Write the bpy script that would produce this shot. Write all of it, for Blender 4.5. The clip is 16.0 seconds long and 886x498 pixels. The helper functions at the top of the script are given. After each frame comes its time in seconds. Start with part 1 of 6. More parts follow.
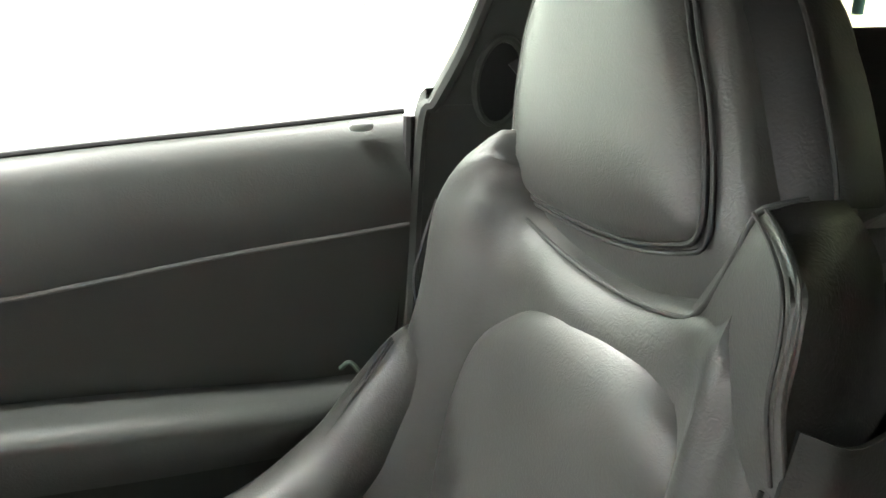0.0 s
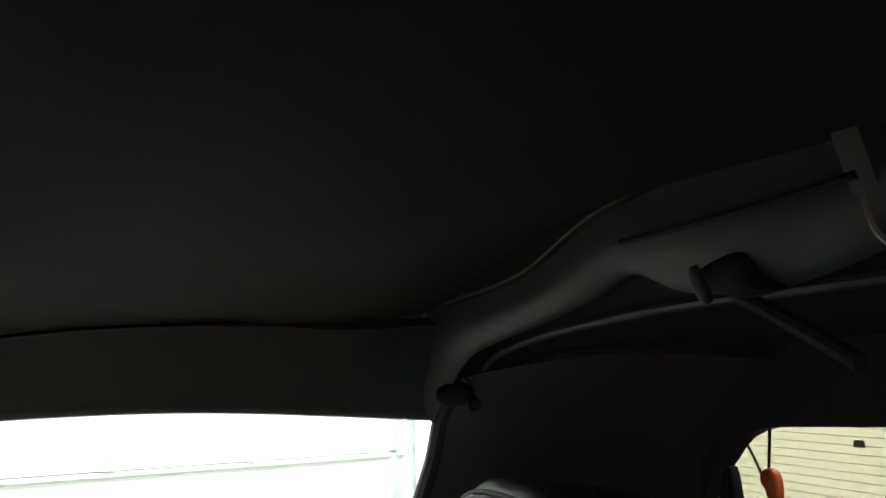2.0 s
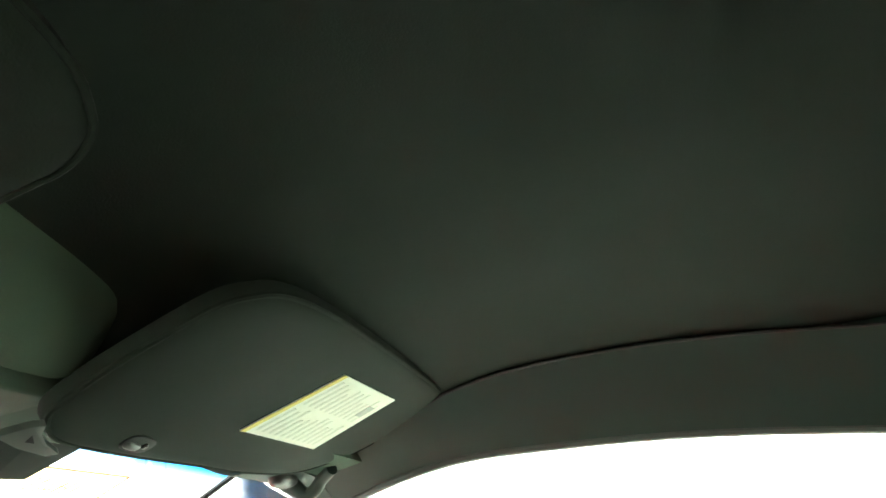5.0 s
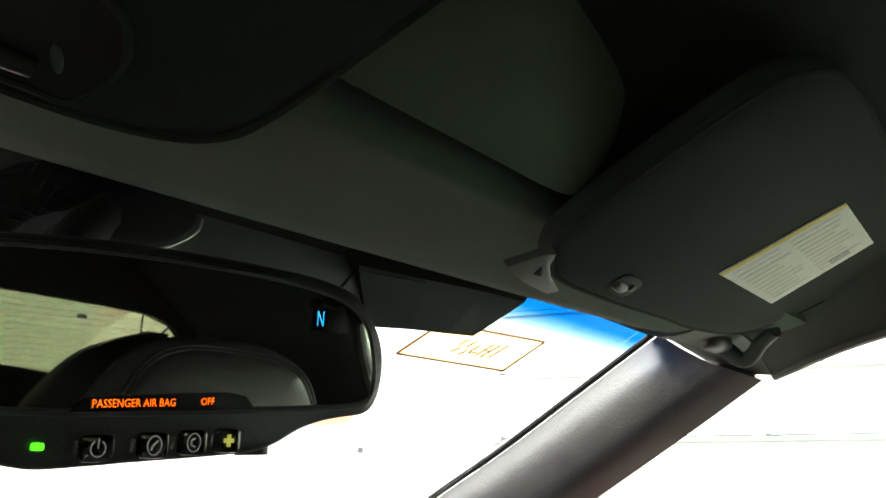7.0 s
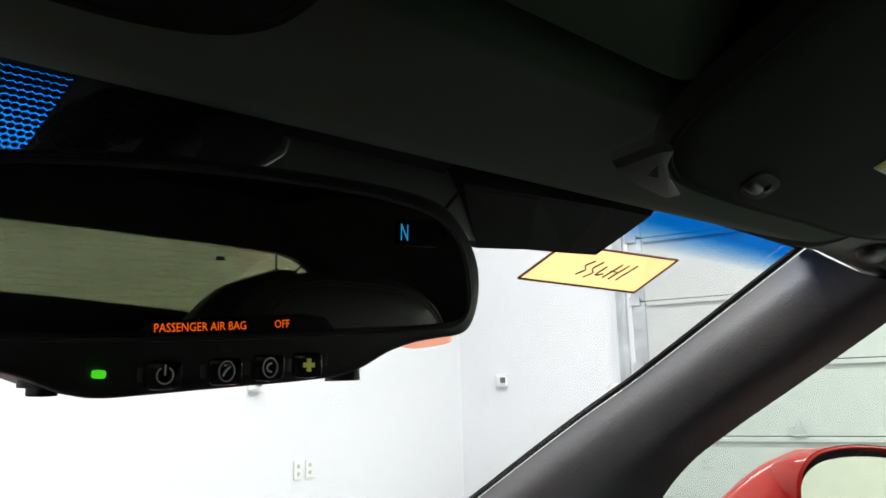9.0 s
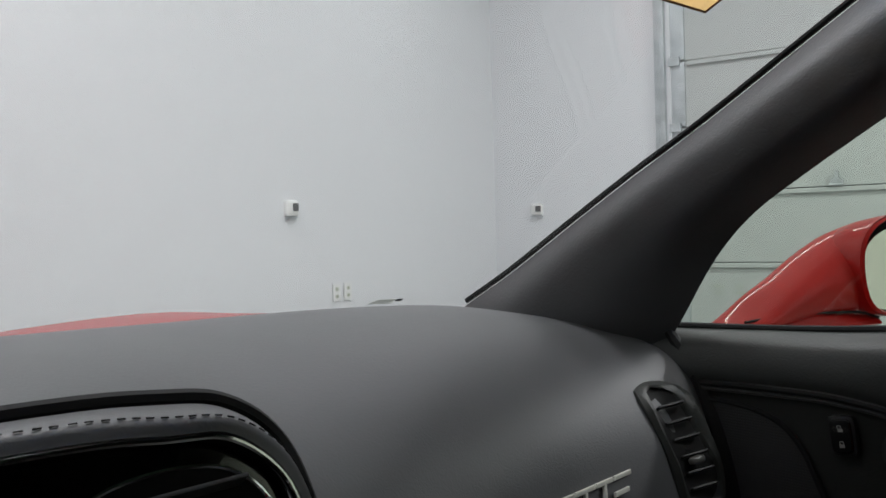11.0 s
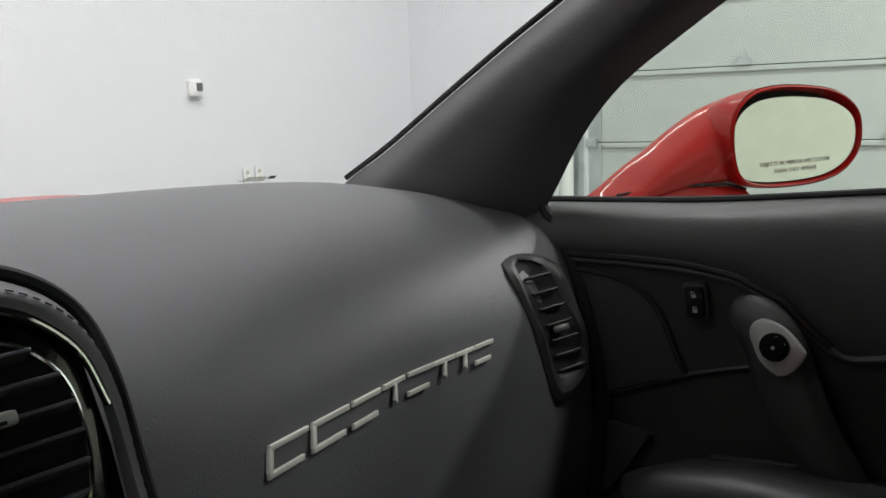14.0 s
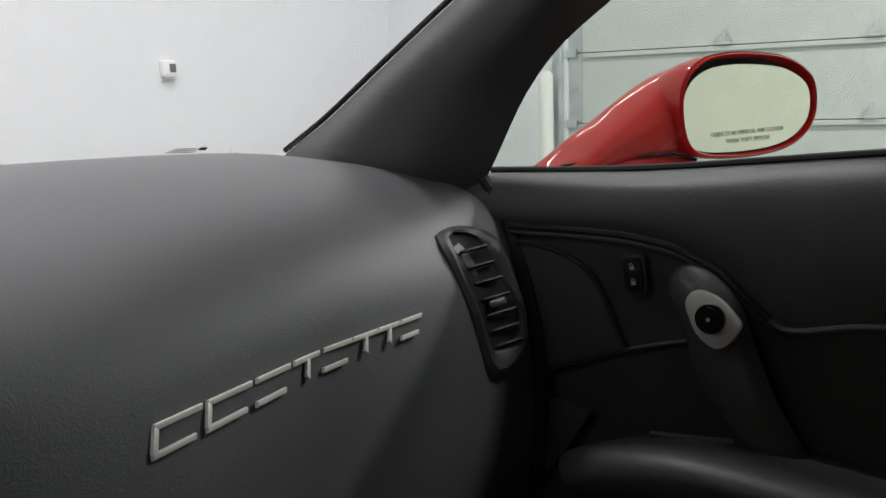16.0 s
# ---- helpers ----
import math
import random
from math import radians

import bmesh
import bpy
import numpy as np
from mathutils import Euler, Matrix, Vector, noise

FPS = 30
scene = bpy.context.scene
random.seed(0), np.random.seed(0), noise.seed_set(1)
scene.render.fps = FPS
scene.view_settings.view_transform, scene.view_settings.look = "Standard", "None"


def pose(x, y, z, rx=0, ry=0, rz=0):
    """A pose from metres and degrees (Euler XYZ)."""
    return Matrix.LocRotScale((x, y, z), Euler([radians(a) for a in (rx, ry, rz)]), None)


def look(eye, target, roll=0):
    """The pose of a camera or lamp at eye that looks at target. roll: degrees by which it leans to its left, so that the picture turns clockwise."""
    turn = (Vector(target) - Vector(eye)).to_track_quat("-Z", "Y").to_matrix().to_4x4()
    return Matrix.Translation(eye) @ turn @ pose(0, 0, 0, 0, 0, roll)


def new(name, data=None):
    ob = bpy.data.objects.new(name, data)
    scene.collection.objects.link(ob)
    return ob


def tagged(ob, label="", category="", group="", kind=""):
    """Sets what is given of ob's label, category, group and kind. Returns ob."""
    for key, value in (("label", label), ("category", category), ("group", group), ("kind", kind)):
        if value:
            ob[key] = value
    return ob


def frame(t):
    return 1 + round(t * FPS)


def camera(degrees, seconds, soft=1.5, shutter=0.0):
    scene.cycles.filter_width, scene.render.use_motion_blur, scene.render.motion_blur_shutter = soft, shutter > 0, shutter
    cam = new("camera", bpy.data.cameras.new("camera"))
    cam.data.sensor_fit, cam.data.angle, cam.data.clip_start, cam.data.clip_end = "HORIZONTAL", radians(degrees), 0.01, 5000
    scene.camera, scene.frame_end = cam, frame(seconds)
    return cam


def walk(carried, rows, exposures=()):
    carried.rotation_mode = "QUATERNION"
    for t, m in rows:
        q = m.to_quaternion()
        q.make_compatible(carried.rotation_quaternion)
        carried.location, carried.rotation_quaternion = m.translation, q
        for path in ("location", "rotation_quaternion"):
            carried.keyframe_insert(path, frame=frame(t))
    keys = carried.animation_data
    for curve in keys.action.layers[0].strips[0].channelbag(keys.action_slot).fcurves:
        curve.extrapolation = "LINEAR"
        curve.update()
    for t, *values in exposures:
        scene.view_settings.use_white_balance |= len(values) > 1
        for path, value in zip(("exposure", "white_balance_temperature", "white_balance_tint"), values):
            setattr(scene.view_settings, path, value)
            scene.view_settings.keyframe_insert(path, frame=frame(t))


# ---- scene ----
cam = camera(56.8, 16.0, soft=1.6)
PATH = [
    (0, (-0.179, -0.078, 1.046), (1.586, -0.72, 0.358), 1.9),
    (0.5, (-0.235, -0.113, 1.065), (1.592, -0.846, 0.714), 1.0),
    (1, (-0.283, -0.138, 1.093), (1.552, -0.93, 1.021), 0.4),
    (1.5, (-0.261, -0.169, 1.122), (1.591, -0.905, 1.293), -0.4),
    (2, (-0.242, -0.188, 1.145), (1.645, -0.764, 1.472), -1.4),
    (2.5, (-0.22, -0.166, 1.121), (1.695, -0.584, 1.519), 0.4),
    (3, (-0.25, -0.177, 1.114), (1.68, -0.449, 1.564), 0.6),
    (3.2, (-0.264, -0.179, 1.111), (1.668, -0.409, 1.574), -0.6),
    (5.3, (-0.204, -0.109, 1.018), (1.583, 0.42, 1.743), -1.9),
    (5.5, (-0.197, -0.096, 1.021), (1.566, 0.515, 1.741), -1.0),
    (6, (-0.176, -0.058, 1.021), (1.531, 0.762, 1.663), -0.4),
    (6.5, (-0.166, -0.013, 1.018), (1.491, 0.97, 1.554), -0.2),
    (7, (-0.161, 0.007, 1.015), (1.429, 1.121, 1.495), -0.6),
    (7.5, (-0.164, 0.008, 1.016), (1.355, 1.229, 1.465), -0.7),
    (8, (-0.157, 0.008, 1.017), (1.305, 1.304, 1.445), -0.8),
    (8.2, (-0.155, 0.01, 1.017), (1.29, 1.327, 1.439), -1.0),
    (10.3, (-0.088, 0.025, 0.961), (1.258, 1.501, 1.051), -1.6),
    (10.5, (-0.088, 0.047, 0.946), (1.258, 1.524, 0.998), -1.6),
    (11, (-0.087, 0.076, 0.921), (1.266, 1.548, 0.862), -1.9),
    (11.5, (-0.085, 0.097, 0.921), (1.289, 1.538, 0.731), -2.0),
    (12, (-0.04, 0.083, 0.906), (1.363, 1.482, 0.639), -2.1),
    (12.5, (-0.04, 0.072, 0.902), (1.399, 1.429, 0.604), -2.0),
    (13, (-0.045, 0.055, 0.903), (1.408, 1.391, 0.587), -2.1),
    (13.5, (-0.038, 0.052, 0.904), (1.418, 1.383, 0.573), -2.1),
    (14, (-0.041, 0.047, 0.91), (1.417, 1.371, 0.561), -2.1),
    (14.5, (-0.031, 0.041, 0.91), (1.429, 1.357, 0.541), -2.2),
    (15, (-0.009, 0.021, 0.916), (1.453, 1.332, 0.536), -2.2),
    (15.5, (-0.017, 0.024, 0.911), (1.452, 1.325, 0.522), -2.2),
    (16, (0.016, 0.027, 0.891), (1.489, 1.324, 0.502), -2.3),
]
walk(cam, [(t, look(eye, target, roll)) for t, eye, target, roll in PATH], exposures=[
    (0.0, 3.65, 6650, 8), (0.5, 1.5, 6600, 10), (1.0, 0.15, 6350, 27), (1.5, 0.6, 6350, 27), (2.0, 1.65, 6400, 17), (2.5, 3.25, 6500, 5), (3.2, 3.4, 6500, 2),
    (5.3, 3.88, 6600, -5), (6.2, 3.75, 6600, -4), (7.0, 2.25, 6650, 6), (8.2, 1.5, 6500, 11), (10.3, -0.3, 6200, 12), (11.2, -0.28, 6300, 12), (12.4, 0.16, 6450, 11), (16.0, 0.14, 6400, 14)])

# ---- world and lamps ----
PSI = radians(14.66)
ROOM = Matrix.Rotation(PSI, 4, "Z")
WALL_X, WALL_Y, BACK_X, BACK_Y, CEIL = 6.54, 3.756, -3.4, -6.5, 4.2
world = bpy.data.worlds.new("world")
scene.world = world
world.use_nodes = True
world.node_tree.nodes["Background"].inputs[0].default_value = (0.9, 0.95, 1.0, 1)
world.node_tree.nodes["Background"].inputs[1].default_value = 0.02
LAMP_W = 75.0
LAMPS = [(4.6, 1.9, 0.48), (4.6, -2.6, 3.2), (1.4, 1.9, 1.25), (1.4, -2.6, 0.8), (-1.8, 1.2, 0.3), (-1.8, -3.4, 0.4)]


# ---- materials ----
def material(name, color, rough=0.5, metal=0.0, grain=0.0, grain_size=0.002, grain_kind="leather", wear=0.06, coat=0.0, emit=None, power=1.0, spec=0.5):
    m = bpy.data.materials.new(name)
    m.use_nodes = True
    nt = m.node_tree
    b = nt.nodes["Principled BSDF"]
    b.inputs["Base Color"].default_value = (*color, 1)
    b.inputs["Roughness"].default_value = rough
    b.inputs["Metallic"].default_value = metal
    b.inputs["Coat Weight"].default_value = coat
    b.inputs["Coat Roughness"].default_value = 0.03
    b.inputs["Specular IOR Level"].default_value = spec
    if emit:
        b.inputs["Emission Color"].default_value = (*emit, 1)
        b.inputs["Emission Strength"].default_value = power
    tc = nt.nodes.new("ShaderNodeTexCoord")
    if wear:
        n1 = nt.nodes.new("ShaderNodeTexNoise")
        n1.inputs["Scale"].default_value = 9.0
        n1.inputs["Detail"].default_value = 5.0
        nt.links.new(tc.outputs["Object"], n1.inputs["Vector"])
        mr = nt.nodes.new("ShaderNodeMapRange")
        mr.inputs["From Min"].default_value, mr.inputs["From Max"].default_value = 0.3, 0.7
        mr.inputs["To Min"].default_value, mr.inputs["To Max"].default_value = 1 - wear, 1 + wear
        nt.links.new(n1.outputs["Fac"], mr.inputs["Value"])
        mul = nt.nodes.new("ShaderNodeVectorMath")
        mul.operation = "SCALE"
        mul.inputs[0].default_value = color
        nt.links.new(mr.outputs["Result"], mul.inputs["Scale"])
        nt.links.new(mul.outputs["Vector"], b.inputs["Base Color"])
        mr2 = nt.nodes.new("ShaderNodeMapRange")
        mr2.inputs["From Min"].default_value, mr2.inputs["From Max"].default_value = 0.3, 0.7
        mr2.inputs["To Min"].default_value, mr2.inputs["To Max"].default_value = rough * (1 - wear), min(1, rough * (1 + wear))
        nt.links.new(n1.outputs["Fac"], mr2.inputs["Value"])
        nt.links.new(mr2.outputs["Result"], b.inputs["Roughness"])
    if grain:
        bump = nt.nodes.new("ShaderNodeBump")
        bump.inputs["Strength"].default_value = grain
        bump.inputs["Distance"].default_value = grain_size * 0.25
        if grain_kind == "leather":
            v = nt.nodes.new("ShaderNodeTexVoronoi")
            v.inputs["Scale"].default_value = 1 / grain_size
            v.feature = "SMOOTH_F1"
            warp = nt.nodes.new("ShaderNodeTexNoise")
            warp.inputs["Scale"].default_value = 60
            add = nt.nodes.new("ShaderNodeMixRGB")
            add.inputs[0].default_value = 0.02
            nt.links.new(tc.outputs["Object"], warp.inputs["Vector"])
            nt.links.new(tc.outputs["Object"], add.inputs[1])
            nt.links.new(warp.outputs["Color"], add.inputs[2])
            nt.links.new(add.outputs["Color"], v.inputs["Vector"])
            nt.links.new(v.outputs["Distance"], bump.inputs["Height"])
        else:
            v = nt.nodes.new("ShaderNodeTexNoise")
            v.inputs["Scale"].default_value = 1 / grain_size
            v.inputs["Detail"].default_value = 3
            nt.links.new(tc.outputs["Object"], v.inputs["Vector"])
            nt.links.new(v.outputs["Fac"], bump.inputs["Height"])
        nt.links.new(bump.outputs["Normal"], b.inputs["Normal"])
    return m


def perforated(name, color, pitch):
    """Dark speaker cloth or grille with a grid of small holes."""
    m = material(name, color, 0.55, wear=0.1)
    nt = m.node_tree
    b = nt.nodes["Principled BSDF"]
    tc = nt.nodes.new("ShaderNodeTexCoord")
    v = nt.nodes.new("ShaderNodeTexVoronoi")
    v.inputs["Scale"].default_value = 1 / pitch
    v.inputs["Randomness"].default_value = 0.0
    ramp = nt.nodes.new("ShaderNodeMapRange")
    ramp.inputs["From Min"].default_value, ramp.inputs["From Max"].default_value = 0.3, 0.42
    mul = nt.nodes.new("ShaderNodeMixRGB")
    mul.inputs[1].default_value = (0.004, 0.004, 0.004, 1)
    mul.inputs[2].default_value = (*color, 1)
    nt.links.new(tc.outputs["Object"], v.inputs["Vector"])
    nt.links.new(v.outputs["Distance"], ramp.inputs["Value"])
    nt.links.new(ramp.outputs["Result"], mul.inputs[0])
    nt.links.new(mul.outputs["Color"], b.inputs["Base Color"])
    bump = nt.nodes.new("ShaderNodeBump")
    bump.inputs["Distance"].default_value = 0.0006
    nt.links.new(ramp.outputs["Result"], bump.inputs["Height"])
    nt.links.new(bump.outputs["Normal"], b.inputs["Normal"])
    return m


def clear_glass(name, tint=(1, 1, 1), band=None, gloss=1.0):
    """Thin clear glazing; band: a blue shade band over z0..z1."""
    m = bpy.data.materials.new(name)
    m.use_nodes = True
    nt = m.node_tree
    nt.nodes.remove(nt.nodes["Principled BSDF"])
    out = nt.nodes["Material Output"]
    tr = nt.nodes.new("ShaderNodeBsdfTransparent")
    tr.inputs[0].default_value = (*tint, 1)
    gl = nt.nodes.new("ShaderNodeBsdfGlossy")
    gl.inputs["Roughness"].default_value = 0.0
    lw = nt.nodes.new("ShaderNodeLayerWeight")
    lw.inputs["Blend"].default_value = 0.5
    pw = nt.nodes.new("ShaderNodeMath")
    pw.operation = "POWER"
    pw.inputs[1].default_value = 5.0
    fr = nt.nodes.new("ShaderNodeMath")
    fr.operation = "MULTIPLY_ADD"
    fr.inputs[1].default_value, fr.inputs[2].default_value = 0.6 * gloss, 0.03 * gloss
    nt.links.new(lw.outputs["Facing"], pw.inputs[0])
    nt.links.new(pw.outputs[0], fr.inputs[0])
    mix = nt.nodes.new("ShaderNodeMixShader")
    nt.links.new(fr.outputs[0], mix.inputs[0])
    nt.links.new(tr.outputs[0], mix.inputs[1])
    nt.links.new(gl.outputs[0], mix.inputs[2])
    nt.links.new(mix.outputs[0], out.inputs[0])
    if band:
        tc = nt.nodes.new("ShaderNodeTexCoord")
        sep = nt.nodes.new("ShaderNodeSeparateXYZ")
        mr = nt.nodes.new("ShaderNodeMapRange")
        mr.inputs["From Min"].default_value, mr.inputs["From Max"].default_value = band
        mix2 = nt.nodes.new("ShaderNodeMixRGB")
        mix2.inputs[1].default_value = (*tint, 1)
        mix2.inputs[2].default_value = (0.03, 0.38, 0.76, 1)
        nt.links.new(tc.outputs["Object"], sep.inputs[0])
        side = nt.nodes.new("ShaderNodeMath")
        side.operation = "ABSOLUTE"
        rise = nt.nodes.new("ShaderNodeMapRange")
        rise.interpolation_type = "SMOOTHSTEP"
        for key, value in (("From Min", 0.1), ("From Max", 0.4), ("To Min", 0.0), ("To Max", -0.038)):
            rise.inputs[key].default_value = value
        slope = nt.nodes.new("ShaderNodeMath")
        slope.operation = "MULTIPLY_ADD"
        slope.inputs[1].default_value = 0.05
        drop = nt.nodes.new("ShaderNodeMath")
        drop.operation = "ADD"
        nt.links.new(sep.outputs["X"], side.inputs[0])
        nt.links.new(side.outputs[0], rise.inputs["Value"])
        nt.links.new(side.outputs[0], slope.inputs[0])
        nt.links.new(sep.outputs["Z"], slope.inputs[2])
        nt.links.new(slope.outputs[0], drop.inputs[0])
        nt.links.new(rise.outputs["Result"], drop.inputs[1])
        nt.links.new(drop.outputs[0], mr.inputs["Value"])
        nt.links.new(mr.outputs["Result"], mix2.inputs[0])
        nt.links.new(mix2.outputs["Color"], tr.inputs[0])
    return m


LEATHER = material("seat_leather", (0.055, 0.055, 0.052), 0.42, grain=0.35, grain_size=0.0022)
# Seat leather with side shade put into its colour; also on belt, piping
LEATHER_DARK_SHADE = material("shaded_side_leather", (0.012, 0.012, 0.012), 0.5, grain=0.35, grain_size=0.0022)
DASH = material("dash_vinyl", (0.098, 0.101, 0.105), 0.52, grain=0.45, grain_size=0.0019)
DOOR = material("door_vinyl", (0.031, 0.034, 0.031), 0.5, grain=0.25, grain_size=0.0026)
DOOR_LOW = material("door_plastic", (0.021, 0.023, 0.020), 0.55, grain=0.3, grain_size=0.002)
PILLAR = material("pillar_vinyl", (0.080, 0.080, 0.083), 0.48, grain=0.4, grain_size=0.003)
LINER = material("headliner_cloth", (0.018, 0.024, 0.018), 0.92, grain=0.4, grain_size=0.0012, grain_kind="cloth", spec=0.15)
TRIM = material("black_trim", (0.016, 0.016, 0.016), 0.45, grain=0.2, grain_size=0.0015)
RAIL = material("rail_trim", (0.030, 0.050, 0.039), 0.6, grain=0.2, grain_size=0.0015)
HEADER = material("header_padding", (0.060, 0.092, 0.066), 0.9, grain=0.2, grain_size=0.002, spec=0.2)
HOLDER = material("grey_holder", (0.09, 0.10, 0.09), 0.45, wear=0.08)
GREY_CLIP = material("pale_clip", (0.30, 0.32, 0.30), 0.5, wear=0.05)
SHROUD = material("shroud_plastic", (0.13, 0.14, 0.135), 0.5, grain=0.2, grain_size=0.0015)
SAIL = material("sail_trim", (0.045, 0.049, 0.045), 0.6, grain=0.2, grain_size=0.002, spec=0.3)
CARDBOARD = material("cardboard", (0.42, 0.30, 0.18), 0.85, wear=0.1)
# Near-black for rubber and plastic, and for shade inside gaps, slots and hollows
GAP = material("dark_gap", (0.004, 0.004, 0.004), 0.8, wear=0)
SEAM = material("seam_thread", (0.03, 0.03, 0.03), 0.6, wear=0)
GLOSS = material("gloss_black", (0.006, 0.006, 0.006), 0.12, coat=0.6, grain=0.05, grain_size=0.004, wear=0.1)
CHROME = material("chrome", (0.75, 0.75, 0.74), 0.1, metal=1.0, wear=0.15)
SATIN = material("satin_metal", (0.58, 0.58, 0.54), 0.38, metal=0.5, wear=0.12)
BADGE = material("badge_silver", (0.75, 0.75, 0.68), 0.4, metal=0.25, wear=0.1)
RED = material("red_paint", (0.36, 0.008, 0.005), 0.45, coat=0.4, spec=0.1, wear=0.03)
MIRROR = material("mirror_silver", (0.9, 0.92, 0.88), 0.01, metal=1.0, wear=0)
MIRROR_DIM = material("dimming_mirror", (0.45, 0.47, 0.42), 0.02, metal=1.0, wear=0)
PAPER = material("label_paper", (0.82, 0.85, 0.70), 0.7, wear=0.05)
PAPER_EDGE = material("label_stripe", (0.7, 0.62, 0.12), 0.7, wear=0)
PRINT_DARK = material("faded_print", (0.22, 0.22, 0.20), 0.6, wear=0)
INK = material("ink", (0.09, 0.09, 0.09), 0.7, wear=0)
FAINT = material("faint_print", (0.70, 0.73, 0.59), 0.7, wear=0)
PRINT = material("grey_print", (0.45, 0.48, 0.40), 0.7, wear=0)
TAG = material("manila_card", (0.31, 0.215, 0.10), 0.75, wear=0.06)
tag_nodes = TAG.node_tree
glow = tag_nodes.nodes.new("ShaderNodeBsdfTranslucent")
glow.inputs[0].default_value = (0.90, 0.74, 0.48, 1)
both_sides = tag_nodes.nodes.new("ShaderNodeMixShader")
both_sides.inputs[0].default_value = 0.88
tag_nodes.links.new(tag_nodes.nodes["Principled BSDF"].outputs[0], both_sides.inputs[1])
tag_nodes.links.new(glow.outputs[0], both_sides.inputs[2])
tag_nodes.links.new(both_sides.outputs[0], tag_nodes.nodes["Material Output"].inputs[0])
MATT = material("matt_black_plastic", (0.016, 0.017, 0.016), 0.75, grain=0.2, grain_size=0.0015, spec=0.25)
TAG_EDGE = material("tape_edge", (0.2, 0.08, 0.03), 0.6, wear=0)
ORANGE = material("orange_plastic", (0.85, 0.16, 0.01), 0.5, wear=0.1)
TEAL = material("teal_plastic", (0.03, 0.10, 0.09), 0.5, wear=0.1)
AMBER = material("amber_display", (0.02, 0.008, 0.0), 0.4, wear=0, emit=(1.0, 0.13, 0.005), power=0.45)
GREEN = material("green_light", (0.0, 0.05, 0.0), 0.4, wear=0, emit=(0.1, 1.0, 0.02), power=0.35)
CYAN = material("cyan_display", (0.0, 0.02, 0.05), 0.4, wear=0, emit=(0.02, 0.45, 0.9), power=0.3)
AMBER_LENS = material("map_lamp_lens", (0.6, 0.3, 0.2), 0.3, wear=0, emit=(1.0, 0.45, 0.3), power=0.5)
ICON = material("icon_grey", (0.25, 0.25, 0.23), 0.5, wear=0, emit=(0.5, 0.5, 0.48), power=0.03)
ICON_Y = material("icon_yellow", (0.4, 0.4, 0.1), 0.5, wear=0, emit=(0.8, 0.8, 0.15), power=0.08)
FABRIC_NET = material("braided_sleeve", (0.013, 0.013, 0.013), 0.85, grain=0.8, grain_size=0.004)
GRILLE = perforated("speaker_grille", (0.03, 0.03, 0.03), 0.0028)
WALL = material("white_wall_paint", (0.74, 0.75, 0.765), 0.8, grain=0.015, grain_size=0.01, grain_kind="cloth", wear=0.02)
DOORPAINT = material("garage_door_enamel", (0.50, 0.52, 0.505), 0.5, grain=0.2, grain_size=0.006, grain_kind="cloth", wear=0.03)
BACKWALL = material("cream_panel_wall", (0.70, 0.70, 0.60), 0.7, wear=0.04)
CONCRETE = material("concrete_floor", (0.30, 0.31, 0.30), 0.4, grain=0.3, grain_size=0.02, grain_kind="cloth", wear=0.12)
GREY_METAL = material("grey_metal", (0.16, 0.16, 0.15), 0.4, metal=0.3, wear=0.1)
GALV = material("galvanised_steel", (0.5, 0.53, 0.54), 0.4, metal=0.6, wear=0.2)
WHITE_PL = material("white_plastic", (0.8, 0.8, 0.78), 0.5, wear=0.02)
SCREEN = material("grey_screen", (0.12, 0.12, 0.12), 0.3, wear=0)
CARPET = material("carpet", (0.012, 0.012, 0.012), 0.95, grain=0.5, grain_size=0.004, grain_kind="cloth")
TUBE_LIGHT = material("lamp_tube", (0.9, 0.9, 0.9), 0.5, wear=0, emit=(0.95, 1.0, 0.97), power=6.0)
GLASS = clear_glass("window_glass", (0.90, 0.945, 0.905))
# Leather lightened to stand in for windshield light on the brow
BROW_LIT = material("brow_leather_lit", (0.13, 0.13, 0.135), 0.5, grain=0.3, grain_size=0.0018)
GLASS_W = clear_glass("windshield_glass", (0.96, 0.97, 0.97), band=(1.112, 1.128))
GLASS_R = clear_glass("rear_glass", (0.58, 0.59, 0.50))
# Headliner cloth made lighter: light falling on the recess is put into its colour
PAD_LIT = material("recess_cloth_lit", (0.072, 0.102, 0.072), 0.9, grain=0.4, grain_size=0.0012, grain_kind="cloth", spec=0.15)


# ---- shapes ----
def curve_pts(pts, n=8, closed=False):
    """Points along a smooth curve through pts."""
    pts = [Vector(p) for p in pts]
    k, out = len(pts), []
    for i in range(k if closed else k - 1):
        if closed:
            a, b, c, d = (pts[(i + j - 1) % k] for j in range(4))
        else:
            b, c = pts[i], pts[i + 1]
            a = pts[i - 1] if i else b * 2 - c
            d = pts[i + 2] if i + 2 < k else c * 2 - b
        for j in range(n):
            t = j / n
            out.append(0.5 * ((2 * b) + (c - a) * t + (2 * a - 5 * b + 4 * c - d) * t * t + (3 * b - a - 3 * c + d) * t ** 3))
    if not closed:
        out.append(pts[-1])
    return out


def grid_bm(rows, wrap=False):
    bm = bmesh.new()
    vs = [[bm.verts.new(p) for p in r] for r in rows]
    for i in range(len(vs) - 1):
        m = len(vs[i])
        for j in range(m if wrap else m - 1):
            bm.faces.new((vs[i][j], vs[i][(j + 1) % m], vs[i + 1][(j + 1) % m], vs[i + 1][j]))
    return bm


